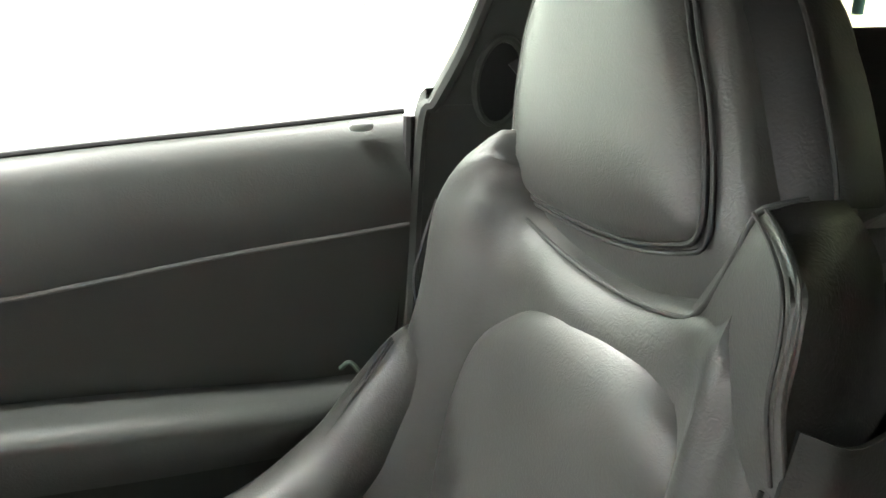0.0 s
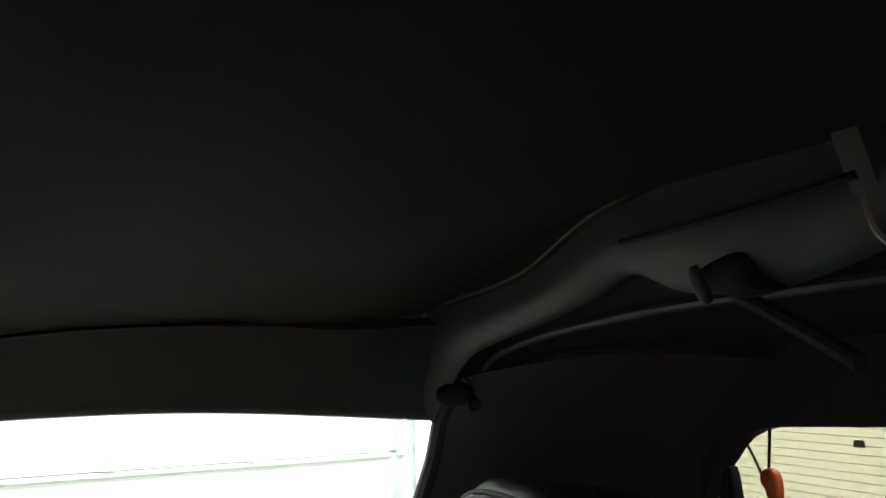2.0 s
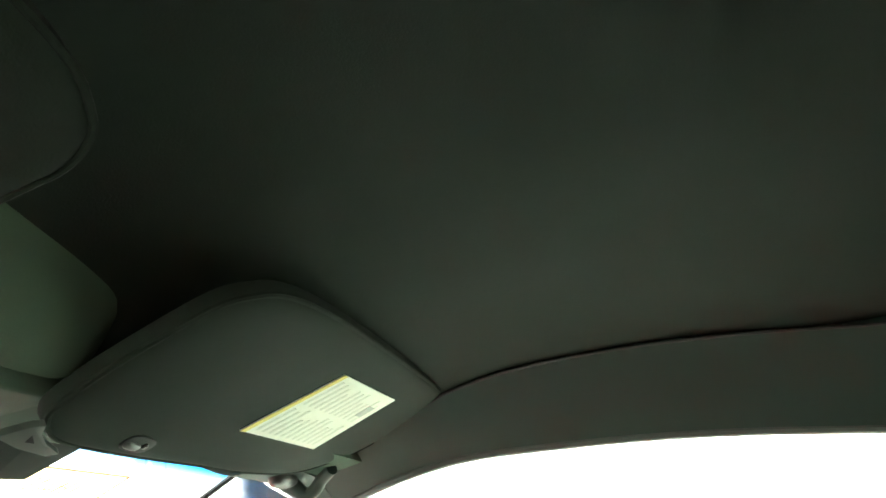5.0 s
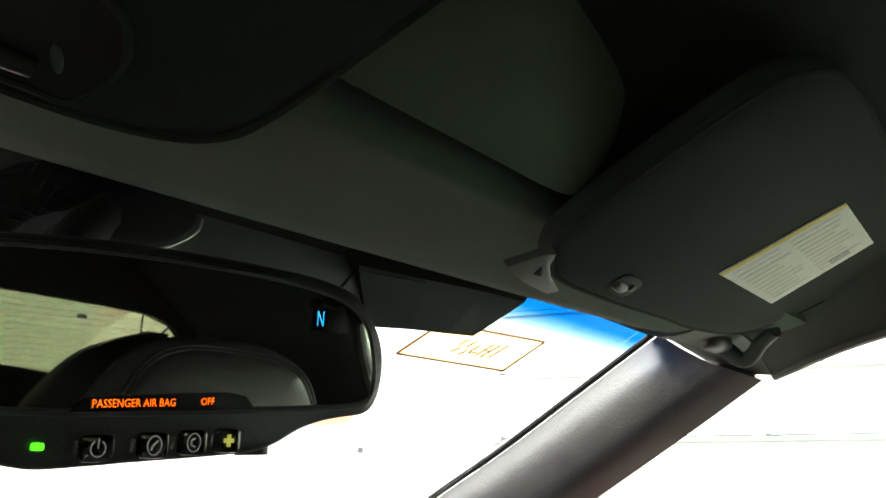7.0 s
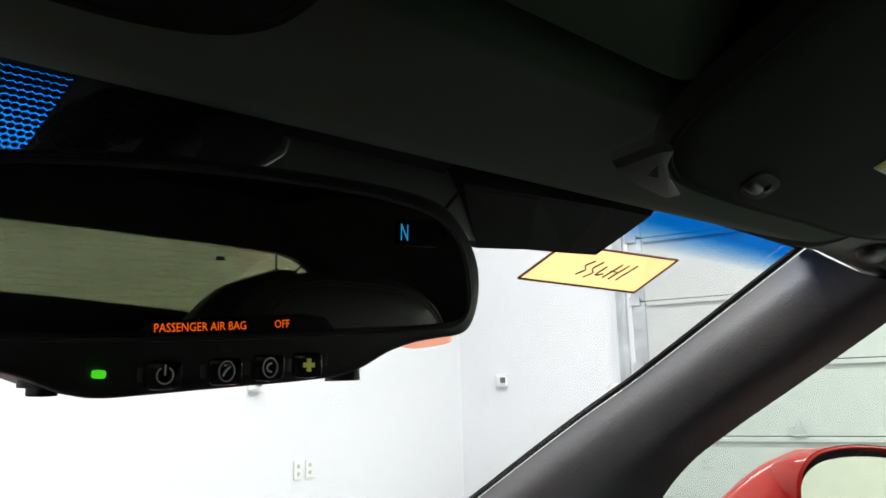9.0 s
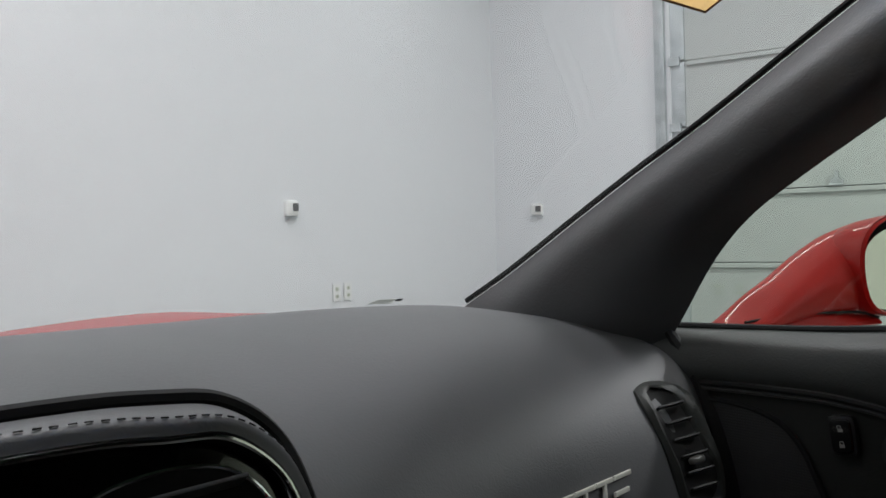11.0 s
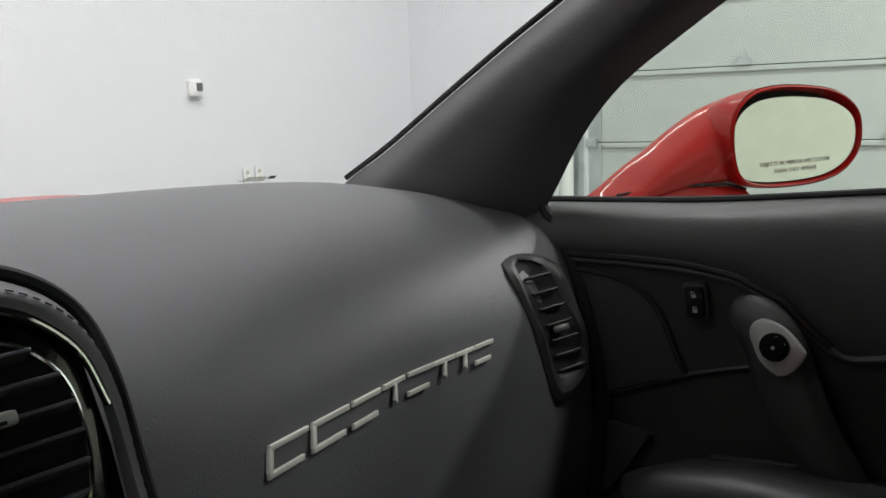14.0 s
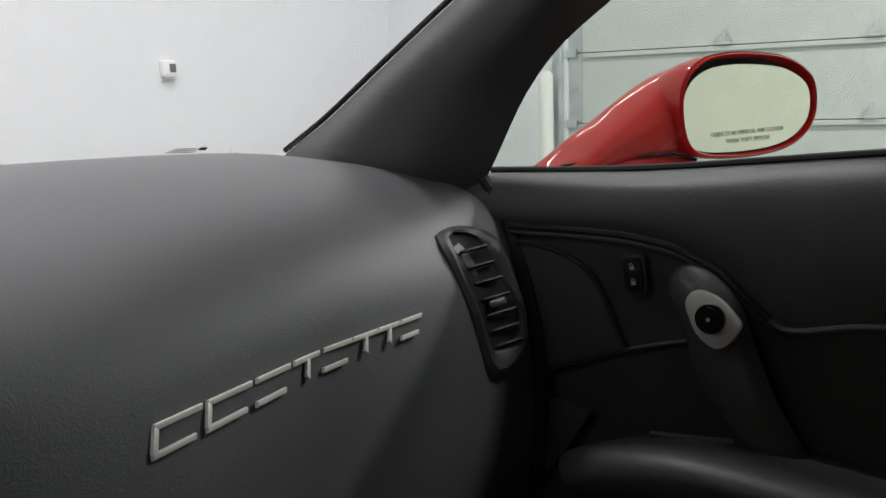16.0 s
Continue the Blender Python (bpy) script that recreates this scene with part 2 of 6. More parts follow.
def sheet_bm(curves, nu=6, nv=8, thick=0.004, eye=(-0.05, 0.05, 0.98)):
    """A smooth skin through control curves; its thickness lies on the side away from eye."""
    rows = [curve_pts(c, nv) for c in curves]
    cols = [curve_pts(list(c), nu) for c in zip(*rows)]
    rows = [list(r) for r in zip(*cols)]
    nr, nc = len(rows), len(rows[0])
    norm, vote = [], 0.0
    for i in range(nr):
        line = []
        for j in range(nc):
            du = rows[min(i + 1, nr - 1)][j] - rows[max(i - 1, 0)][j]
            dv = rows[i][min(j + 1, nc - 1)] - rows[i][max(j - 1, 0)]
            n = du.cross(dv)
            n = n.normalized() if n.length > 1e-12 else Vector((0, 0, 0))
            vote += n.dot(Vector(eye) - rows[i][j])
            line.append(n)
        norm.append(line)
    s = -thick if vote > 0 else thick
    bm = bmesh.new()
    a = [[bm.verts.new(p) for p in r] for r in rows]
    b = [[bm.verts.new(p + n * s) for p, n in zip(r, l)] for r, l in zip(rows, norm)]
    for i in range(nr - 1):
        for j in range(nc - 1):
            bm.faces.new((a[i][j], a[i][j + 1], a[i + 1][j + 1], a[i + 1][j]))
            bm.faces.new((b[i][j], b[i + 1][j], b[i + 1][j + 1], b[i][j + 1]))
    rim = [(0, j) for j in range(nc)] + [(i, nc - 1) for i in range(1, nr)] + [(nr - 1, j) for j in range(nc - 2, -1, -1)] + [(i, 0) for i in range(nr - 2, 0, -1)]
    for (i, j), (k, l) in zip(rim, rim[1:] + rim[:1]):
        bm.faces.new((a[i][j], b[i][j], b[k][l], a[k][l]))
    bmesh.ops.recalc_face_normals(bm, faces=bm.faces)
    return bm


def tube_bm(pts, radius, sides=8, n=6, closed=False, smooth=True):
    path = curve_pts(pts, n, closed) if smooth else [Vector(p) for p in pts]
    rows, up, k = [], None, len(path)
    taper = curve_pts([(q, 0, 0) for q in radius], n) if isinstance(radius, (list, tuple)) else None
    for i, p in enumerate(path):
        a = path[(i - 1) % k] if closed or i else path[0]
        b = path[(i + 1) % k] if closed or i < k - 1 else path[-1]
        d = (b - a).normalized()
        if up is None:
            up = d.orthogonal().normalized()
        up = (up - d * up.dot(d)).normalized()
        side = d.cross(up)
        r = taper[i].x if taper else radius
        rows.append([p + (up * math.cos(2 * math.pi * j / sides) + side * math.sin(2 * math.pi * j / sides)) * r for j in range(sides)])
    if closed:
        rows.append(rows[0])
    bm = grid_bm(rows, wrap=True)
    if closed:
        bmesh.ops.remove_doubles(bm, verts=bm.verts, dist=1e-6)
    else:
        bmesh.ops.holes_fill(bm, edges=bm.edges[:], sides=0)
    bmesh.ops.recalc_face_normals(bm, faces=bm.faces)
    return bm


def pillow_bm(outline, m, high, deep, rings=7, n=5, power=1.0, smooth=True, centre=None):
    """A padded form: outline in the local plane of m, bulging by high along local z, with sides going deep behind."""
    pts = curve_pts([(x, y, 0) for x, y in outline], n, True) if smooth else [Vector((x, y, 0)) for x, y in outline]
    c = Vector((*centre, 0)) if centre else sum(pts, Vector()) / len(pts)
    rows = [[p + Vector((0, 0, -deep)) for p in pts]]
    for k in range(rings):
        a = math.pi / 2 * k / rings
        s, z = math.cos(a) ** power, high * math.sin(a)
        rows.append([c + (p - c) * s + Vector((0, 0, z)) for p in pts])
    bm = grid_bm(rows, wrap=True)
    top = bm.verts.new(c + Vector((0, 0, high)))
    bm.verts.ensure_lookup_table()
    base = len(bm.verts) - 1 - len(pts)
    for j in range(len(pts)):
        bm.faces.new((bm.verts[base + j], bm.verts[base + (j + 1) % len(pts)], top))
    bmesh.ops.holes_fill(bm, edges=[e for e in bm.edges if e.is_boundary], sides=0)
    bmesh.ops.recalc_face_normals(bm, faces=bm.faces)
    bm.transform(m)
    return bm


def plate_bm(outline, m, thick, bevel=0.0, smooth=False, n=5):
    """A flat plate of an outline in m's plane, standing thick along local z, with a rounded rim."""
    pts = curve_pts([(x, y, 0) for x, y in outline], n, True) if smooth else [Vector((x, y, 0)) for x, y in outline]
    bm = bmesh.new()
    f = bm.faces.new([bm.verts.new(p) for p in pts])
    r = bmesh.ops.extrude_face_region(bm, geom=[f])
    bmesh.ops.translate(bm, verts=[v for v in r["geom"] if isinstance(v, bmesh.types.BMVert)], vec=(0, 0, thick))
    bmesh.ops.recalc_face_normals(bm, faces=bm.faces)
    if bevel:
        top = [e for e in bm.edges if all(v.co.z > thick * 0.5 for v in e.verts)]
        bmesh.ops.bevel(bm, geom=top, offset=bevel, segments=2, profile=0.6, affect="EDGES")
    bm.transform(m)
    return bm


def box_bm(size, m=Matrix(), bevel=0.0, segments=2):
    bm = bmesh.new()
    bmesh.ops.create_cube(bm, size=1)
    bmesh.ops.scale(bm, vec=size, verts=bm.verts)
    if bevel:
        bmesh.ops.bevel(bm, geom=bm.edges[:], offset=bevel, segments=segments, profile=0.6, affect="EDGES")
    bm.transform(m)
    return bm


def disc_bm(r, h, m=Matrix(), sides=28, bevel=0.0, r2=None):
    bm = bmesh.new()
    bmesh.ops.create_cone(bm, cap_ends=True, segments=sides, radius1=r, radius2=r if r2 is None else r2, depth=h)
    if bevel:
        bmesh.ops.bevel(bm, geom=[e for e in bm.edges if all(v.co.z > 0 for v in e.verts)], offset=bevel, segments=2, affect="EDGES")
    bm.transform(m)
    return bm


def ring_bm(outline, m, r, n=6, sides=8):
    return tube_bm([m @ Vector((x, y, 0)) for x, y in outline], r, sides, n, True)


def ellipse(a, b, k=16, power=2.0, cx=0.0, cy=0.0):
    out = []
    for i in range(k):
        t = 2 * math.pi * i / k
        c, s = math.cos(t), math.sin(t)
        out.append((cx + a * math.copysign(abs(c) ** (2 / power), c), cy + b * math.copysign(abs(s) ** (2 / power), s)))
    return out


def text_bm(words, size, m, depth=0.0):
    data = bpy.data.curves.new("words", "FONT")
    data.body, data.size, data.align_x, data.align_y = words, size, "CENTER", "CENTER"
    data.extrude = depth
    data.resolution_u = 2
    ob = bpy.data.objects.new("words", data)
    me = ob.to_mesh()
    bm = bmesh.new()
    bm.from_mesh(me)
    ob.to_mesh_clear()
    bpy.data.objects.remove(ob)
    bpy.data.curves.remove(data)
    bm.transform(m)
    return bm


def join_bm(*bms):
    out = bmesh.new()
    for b in bms:
        me = bpy.data.meshes.new("tmp")
        b.to_mesh(me)
        out.from_mesh(me)
        bpy.data.meshes.remove(me)
        b.free()
    return out


def part(name, bm, mat, parent=None, label="", smooth=True):
    me = bpy.data.meshes.new(name)
    bm.to_mesh(me)
    bm.free()
    me.materials.append(mat)
    if smooth:
        for p in me.polygons:
            p.use_smooth = True
        me.set_sharp_from_angle(angle=radians(38))
    ob = new(name, me)
    if parent:
        ob.parent = parent
    if label:
        tagged(ob, label)
    return ob


def thing(name, label, category, place=(0, 0, 0), group="", kind=""):
    """An empty whose parts keep world coordinates."""
    return tagged(new(name), label, category, group, kind)


def axes(origin, right, up):
    """A pose with local x to the right, y up and z out of the face."""
    r = Vector(right).normalized()
    u = Vector(up)
    u = (u - r * u.dot(r)).normalized()
    z = r.cross(u)
    m = Matrix((r, u, z)).transposed().to_4x4()
    m.translation = origin
    return m


def local(m, p):
    q = m.inverted() @ Vector(p)
    return (q.x, q.y)


# ---- the garage ----
def room_part(name, bm, mat, parent=None, label="", smooth=False):
    bm.transform(ROOM)
    return part(name, bm, mat, parent, label, smooth)


def slab(name, lo, hi, mat, label, category):
    size = [b - a for a, b in zip(lo, hi)]
    ob = room_part(name, box_bm(size, Matrix.Translation([(a + b) / 2 for a, b in zip(lo, hi)])), mat)
    return tagged(ob, label, category, kind="structure")


DOOR_Y0, DOOR_Y1, DOOR_TOP = -3.86, 2.13, 3.2
slab("floor", (BACK_X - 0.2, BACK_Y - 0.2, -0.1), (WALL_X + 0.2, WALL_Y + 0.2, 0), CONCRETE, "smooth grey sealed concrete garage floor", "floor")
slab("ceiling", (BACK_X - 0.2, BACK_Y - 0.2, CEIL), (WALL_X + 0.2, WALL_Y + 0.2, CEIL + 0.1), WALL, "white painted garage ceiling", "ceiling")
slab("wall_north", (BACK_X - 0.2, WALL_Y, 0), (WALL_X + 0.2, WALL_Y + 0.15, CEIL), WALL, "unseen white garage wall set close to bounce light into the cabin with a thermostat", "wall")
# not in view; set close on the driver's side as a reflector
slab("bounce_wall_west", (BACK_X - 0.15, BACK_Y, 0), (BACK_X, WALL_Y, CEIL), WALL, "unseen white garage wall set close to bounce light into the cabin", "wall")
back_wall = slab("wall_south", (BACK_X, BACK_Y - 0.15, 0), (WALL_X, BACK_Y, CEIL), BACKWALL, "cream painted wall behind the car", "wall")
east = tagged(new("wall_east"), "white painted wall round the sectional garage door", "wall", kind="structure")
for lo, hi in (((WALL_X, DOOR_Y1 - 0.02, 0), (WALL_X + 0.15, WALL_Y, CEIL)), ((WALL_X, BACK_Y, 0), (WALL_X + 0.15, DOOR_Y0 + 0.02, CEIL)),
               ((WALL_X, DOOR_Y0 + 0.02, DOOR_TOP), (WALL_X + 0.15, DOOR_Y1 - 0.02, CEIL))):
    room_part("wall_section", box_bm([b - a for a, b in zip(lo, hi)], Matrix.Translation([(a + b) / 2 for a, b in zip(lo, hi)])), WALL, east)


def garage_door():
    g = thing("garage_door", "closed white sectional garage door with steel hinges", "garage door")
    zs = [0.0, 0.55, 1.11, 1.64, 2.17, 2.69, 3.215]
    for a, b in zip(zs, zs[1:]):
        bm = box_bm((0.045, DOOR_Y1 - DOOR_Y0, b - a - 0.006), Matrix.Translation((WALL_X + 0.06, (DOOR_Y0 + DOOR_Y1) / 2, (a + b) / 2)), 0.006)
        p = room_part("panel", bm, DOORPAINT, g)
        room_part("rail", box_bm((0.03, DOOR_Y1 - DOOR_Y0 - 0.3, 0.035), Matrix.Translation((WALL_X + 0.028, (DOOR_Y0 + DOOR_Y1) / 2, b - 0.022)), 0.004), DOORPAINT, p)
        for y in (DOOR_Y0 + 0.07, DOOR_Y1 - 0.07):
            room_part("end_stile", box_bm((0.02, 0.12, b - a - 0.02), Matrix.Translation((WALL_X + 0.03, y, (a + b) / 2)), 0.003), GALV, p)
    for z in zs[1:-1]:
        for y in (0.91, -0.09, -1.29, -2.40):
            out = [(-0.05, 0.0), (0.05, 0.0), (0.045, 0.05), (0.018, 0.06), (0.012, 0.115), (-0.012, 0.115), (-0.018, 0.06), (-0.045, 0.05)]
            m = axes((WALL_X + 0.012, y, z), (0, -1, 0), (0, 0, 1))
            h = room_part("hinge", plate_bm(out, m, 0.012, 0.003), GALV, g, smooth=True)
            room_part("pin", tube_bm([(WALL_X, y - 0.05, z + 0.012), (WALL_X, y + 0.05, z + 0.012)], 0.008, 8, 1), GALV, h)
        for y in (DOOR_Y0 + 0.05, DOOR_Y1 - 0.05):
            room_part("roller_bracket", box_bm((0.03, 0.09, 0.07), Matrix.Translation((WALL_X + 0.005, y, z)), 0.004), GALV, g)
    for y, s in ((DOOR_Y0 - 0.03, 1), (DOOR_Y1 + 0.03, -1)):
        t = room_part("track", box_bm((0.06, 0.035, DOOR_TOP), Matrix.Translation((WALL_X - 0.03, y, DOOR_TOP / 2)), 0.006), GALV, g, "galvanised vertical door track")
        room_part("track_angle", box_bm((0.004, 0.07, DOOR_TOP), Matrix.Translation((WALL_X - 0.004, y - s * 0.045, DOOR_TOP / 2))), GALV, t)
    for k, (dy, w) in enumerate(((0.0, 0.10), (0.17, 0.07), (0.17, 0.05), (0.0, 0.06))):
        room_part("print_bar", box_bm((0.002, w, 0.014), Matrix.Translation((WALL_X + 0.034, 1.78 - dy, 0.36 - 0.05 * (k % 2)))), PRINT, g)


garage_door()
for y in (2.25, -4.02):
    b = thing("bollard", "white painted round steel bollard beside the garage door", "bollard", group="bollards by the door")
    room_part("post", disc_bm(0.06, 0.98, Matrix.Translation((WALL_X - 0.14, y, 0.49)), 24, 0.02), WHITE_PL, b, smooth=True)
    room_part("base_plate", box_bm((0.2, 0.2, 0.012), Matrix.Translation((WALL_X - 0.14, y, 0.006)), 0.003), WHITE_PL, b)


def thermostat(m):
    t = thing("thermostat", "small white wall thermostat with a grey screen", "thermostat", group="thermostats")
    room_part("case", pillow_bm(ellipse(0.056, 0.052, 20, 6), m, 0.012, 0.02), WHITE_PL, t, smooth=True)
    room_part("screen", plate_bm([(-0.005, -0.02), (0.045, -0.02), (0.045, 0.03), (-0.005, 0.03)], m @ Matrix.Translation((0, 0, 0.0105)), 0.004), SCREEN, t)
    room_part("lip", box_bm((0.11, 0.008, 0.02), m @ Matrix.Translation((0, -0.062, 0.0))), GALV, t)


thermostat(axes((3.829, WALL_Y - 0.02, 1.06), (1, 0, 0), (0, 0, 1)))
thermostat(axes((WALL_X - 0.02, 3.33, 1.03), (0, -1, 0), (0, 0, 1)))
for x in (4.25, 4.37):
    o = thing("wall_socket", "white wall plate with sockets", "socket", group="wall sockets")
    m = axes((x, WALL_Y - 0.006, 0.48), (1, 0, 0), (0, 0, 1))
    room_part("plate", plate_bm([(-0.04, -0.06), (0.04, -0.06), (0.04, 0.06), (-0.04, 0.06)], m, 0.006, 0.002), WHITE_PL, o)
    for dy in (-0.025, 0.025):
        room_part("outlet", plate_bm(ellipse(0.017, 0.014, 12), m @ Matrix.Translation((0, dy, 0.006)), 0.002), PRINT, o)


for x, y, size, mat, words in ((6.42, -4.47, (0.2, 0.26, 0.18), CARDBOARD, "small brown cardboard box on the garage floor"), (5.9, -3.98, (0.14, 0.16, 0.10), SCREEN, "small grey plastic case on the garage floor")):
    o = thing("storage_box", words, "box")
    room_part("box_body", box_bm(size, Matrix.Translation((x, y, size[2] / 2)), 0.004), mat, o)
    room_part("flap", box_bm((size[0] * 0.98, size[1] * 0.49, 0.004), Matrix.Translation((x, y + size[1] * 0.25, size[2] + 0.003)), 0.001), mat, o)
    room_part("flap", box_bm((size[0] * 0.98, size[1] * 0.49, 0.004), Matrix.Translation((x, y - size[1] * 0.25, size[2] + 0.003)), 0.001), mat, o)


def strip_light(x, y, share):
    g = thing("strip_light", "long white fluorescent ceiling strip light, switched on", "ceiling light", group="ceiling strip lights")
    room_part("housing", box_bm((0.16, 2.4, 0.06), Matrix.Translation((x, y, CEIL - 0.035)), 0.01), WHITE_PL, g)
    room_part("tube", tube_bm([(x, y - 1.15, CEIL - 0.08), (x, y + 1.15, CEIL - 0.08)], 0.02, 10, 1), TUBE_LIGHT, g, smooth=True)
    lamp = bpy.data.lights.new("lamp", "AREA")
    lamp.shape, lamp.size, lamp.size_y, lamp.energy, lamp.color = "RECTANGLE", 0.14, 2.3, LAMP_W * share, (1.0, 0.995, 0.97)
    ob = new("lamp", lamp)
    ob.matrix_world = ROOM @ Matrix.Translation((x, y, CEIL - 0.12))
    ob.parent = g


for x, y, share in LAMPS:
    strip_light(x, y, share)


# ---- the car's shell ----
def both(p):
    return [(-x, y, z) for x, y, z in p]


WS = [(0.634, 0.850, 0.795), (0.645, 0.829, 0.818), (0.661, 0.765, 0.859), (0.668, 0.670, 0.919), (0.673, 0.590, 0.968), (0.677, 0.510, 1.014), (0.685, 0.400, 1.084), (0.694, 0.322, 1.135)]
SIDE = [(0.706, 0.585, 0.770), (0.702, 0.556, 0.808), (0.695, 0.510, 0.876), (0.690, 0.465, 0.922), (0.690, 0.410, 0.960), (0.688, 0.345, 1.000), (0.682, 0.290, 1.033), (0.674, 0.215, 1.079)]
RIDGE = [(0.4 * a[0] + 0.6 * b[0] - 0.036, 0.4 * a[1] + 0.6 * b[1], 0.4 * a[2] + 0.6 * b[2] - 0.004) for a, b in zip(WS, SIDE)]


def pillar(flip):
    f = both if flip else list
    mid1 = [tuple((a + b) / 2 + (-0.012 if i == 0 else 0) for i, (a, b) in enumerate(zip(p, q))) for p, q in zip(WS, RIDGE)]
    mid2 = [tuple((a + b) / 2 + (-0.010 if i == 0 else 0) for i, (a, b) in enumerate(zip(p, q))) for p, q in zip(RIDGE, SIDE)]
    curves = [f(WS), f(mid1), f(RIDGE), f(mid2), f(SIDE)]
    ob = part("pillar_trim", sheet_bm(curves, 5, 6, 0.02), PILLAR)
    tagged(ob, "black grained vinyl windshield pillar trim", "pillar trim", kind="structure")
    edge = [(x + (-0.002 if flip else 0.002), y + 0.004, z + 0.004) for x, y, z in f(WS[1:])]
    part("pillar_gasket", tube_bm(edge, 0.0035, 8, 6), GAP, ob, "black rubber gasket")


pillar(False)
pillar(True)

# windshield
ws_low = [(-0.639, 0.826, 0.817), (-0.40, 0.885, 0.826), (0, 0.915, 0.832), (0.40, 0.885, 0.826), (0.639, 0.826, 0.817)]
ws_mid = [(-0.664, 0.60, 0.962), (-0.40, 0.69, 0.985), (0, 0.72, 0.992), (0.40, 0.69, 0.985), (0.664, 0.60, 0.962)]
ws_top = [(-0.699, 0.331, 1.140), (-0.40, 0.345, 1.152), (0, 0.345, 1.156), (0.40, 0.345, 1.152), (0.699, 0.331, 1.140)]
ob = tagged(part("windshield", sheet_bm([ws_low, ws_mid, ws_top], 6, 6, 0.004), GLASS_W), "clear curved windshield with a blue shade band", "windshield", kind="structure")
ob.visible_shadow = False

# roof panel, side rails and header
roof_half = [
    [(0.61, 0.205, 1.118), (0.3, 0.20, 1.120), (0, 0.20, 1.120)],
    [(0.605, 0.150, 1.140), (0.3, 0.145, 1.143), (0, 0.145, 1.143)],
    [(0.600, 0.100, 1.163), (0.3, 0.095, 1.172), (0, 0.095, 1.175)],
    [(0.590, 0.050, 1.183), (0.3, 0.045, 1.196), (0, 0.045, 1.202)],
    [(0.582, -0.022, 1.198), (0.3, -0.022, 1.214), (0, -0.022, 1.222)],
    [(0.580, -0.18, 1.209), (0.3, -0.18, 1.230), (0, -0.18, 1.240)],
    [(0.580, -0.32, 1.207), (0.3, -0.34, 1.243), (0, -0.35, 1.252)],
    [(0.600, -0.430, 1.222), (0.3, -0.462, 1.268), (0, -0.495, 1.258)],
]
roof = [[(-x, y, z) for x, y, z in r[:2]] + r[::-1] for r in roof_half]
headliner = tagged(part("headliner", sheet_bm(roof, 5, 6, 0.03), LINER), "dark grey cloth headliner of the removable roof panel", "headliner", kind="structure")


skin = [
    [(-0.70, 0.335, 1.146), (-0.5, 0.35, 1.158), (0, 0.35, 1.164), (0.5, 0.35, 1.158), (0.70, 0.335, 1.146)],
    [(-0.69, 0.12, 1.168), (-0.5, 0.10, 1.212), (0, 0.10, 1.236), (0.5, 0.10, 1.212), (0.69, 0.12, 1.168)],
    [(-0.69, -0.18, 1.185), (-0.5, -0.18, 1.265), (0, -0.18, 1.290), (0.5, -0.18, 1.265), (0.69, -0.18, 1.185)],
    [(-0.69, -0.50, 1.180), (-0.5, -0.50, 1.305), (0, -0.50, 1.350), (0.5, -0.50, 1.305), (0.69, -0.50, 1.180)],
    [(-0.68, -0.77, 1.130), (-0.5, -0.77, 1.235), (0, -0.77, 1.260), (0.5, -0.77, 1.235), (0.68, -0.77, 1.130)],
]
# black sheet added so that gaps by the hoop look dark, not red
tagged(part("roof_dark_sheet", sheet_bm([[(x * 0.99, y, z - 0.010) for x, y, z in c] for c in skin], 4, 5, 0.003), CARPET), "black sheet added under the roof panel to darken gaps by the hoop", "roof lining", kind="structure")
tagged(part("roof_skin", sheet_bm(skin, 4, 5, 0.004), RED), "glossy red removable roof panel", "car roof", kind="structure")


def rail(flip):
    f = both if flip else list
    top = [(0.625, 0.215, 1.112), (0.606, 0.150, 1.136), (0.592, 0.090, 1.164), (0.585, 0.050, 1.180), (0.576, -0.022, 1.194), (0.574, -0.13, 1.203), (0.574, -0.24, 1.204), (0.576, -0.34, 1.201), (0.590, -0.432, 1.207)]
    mid = [(0.648, 0.215, 1.098), (0.634, 0.150, 1.116), (0.622, 0.090, 1.136), (0.616, 0.050, 1.146), (0.612, -0.022, 1.156), (0.612, -0.13, 1.162), (0.612, -0.24, 1.162), (0.614, -0.34, 1.158), (0.618, -0.440, 1.158)]
    low = [(0.672, 0.205, 1.085), (0.650, 0.144, 1.104), (0.644, 0.092, 1.117), (0.641, 0.040, 1.125), (0.640, -0.04, 1.1285), (0.640, -0.13, 1.130), (0.640, -0.22, 1.128), (0.640, -0.32, 1.122), (0.636, -0.442, 1.113)]
    ob = part("roof_rail", sheet_bm([f(top), f(mid), f(low)], 5, 6, 0.02), RAIL)
    tagged(ob, "dark grey moulded side rail under the roof", "roof rail", kind="structure")
    part("weatherstrip", tube_bm([(x + (-0.006 if flip else 0.006), y, z - 0.002) for x, y, z in f(low)], 0.005, 8, 5), HOLDER, ob, "thin grey window reveal strip")
    part("seam", tube_bm([(x, y, z + 0.001) for x, y, z in f(top)], 0.0016, 6, 5), SEAM, ob)


rail(False)
rail(True)


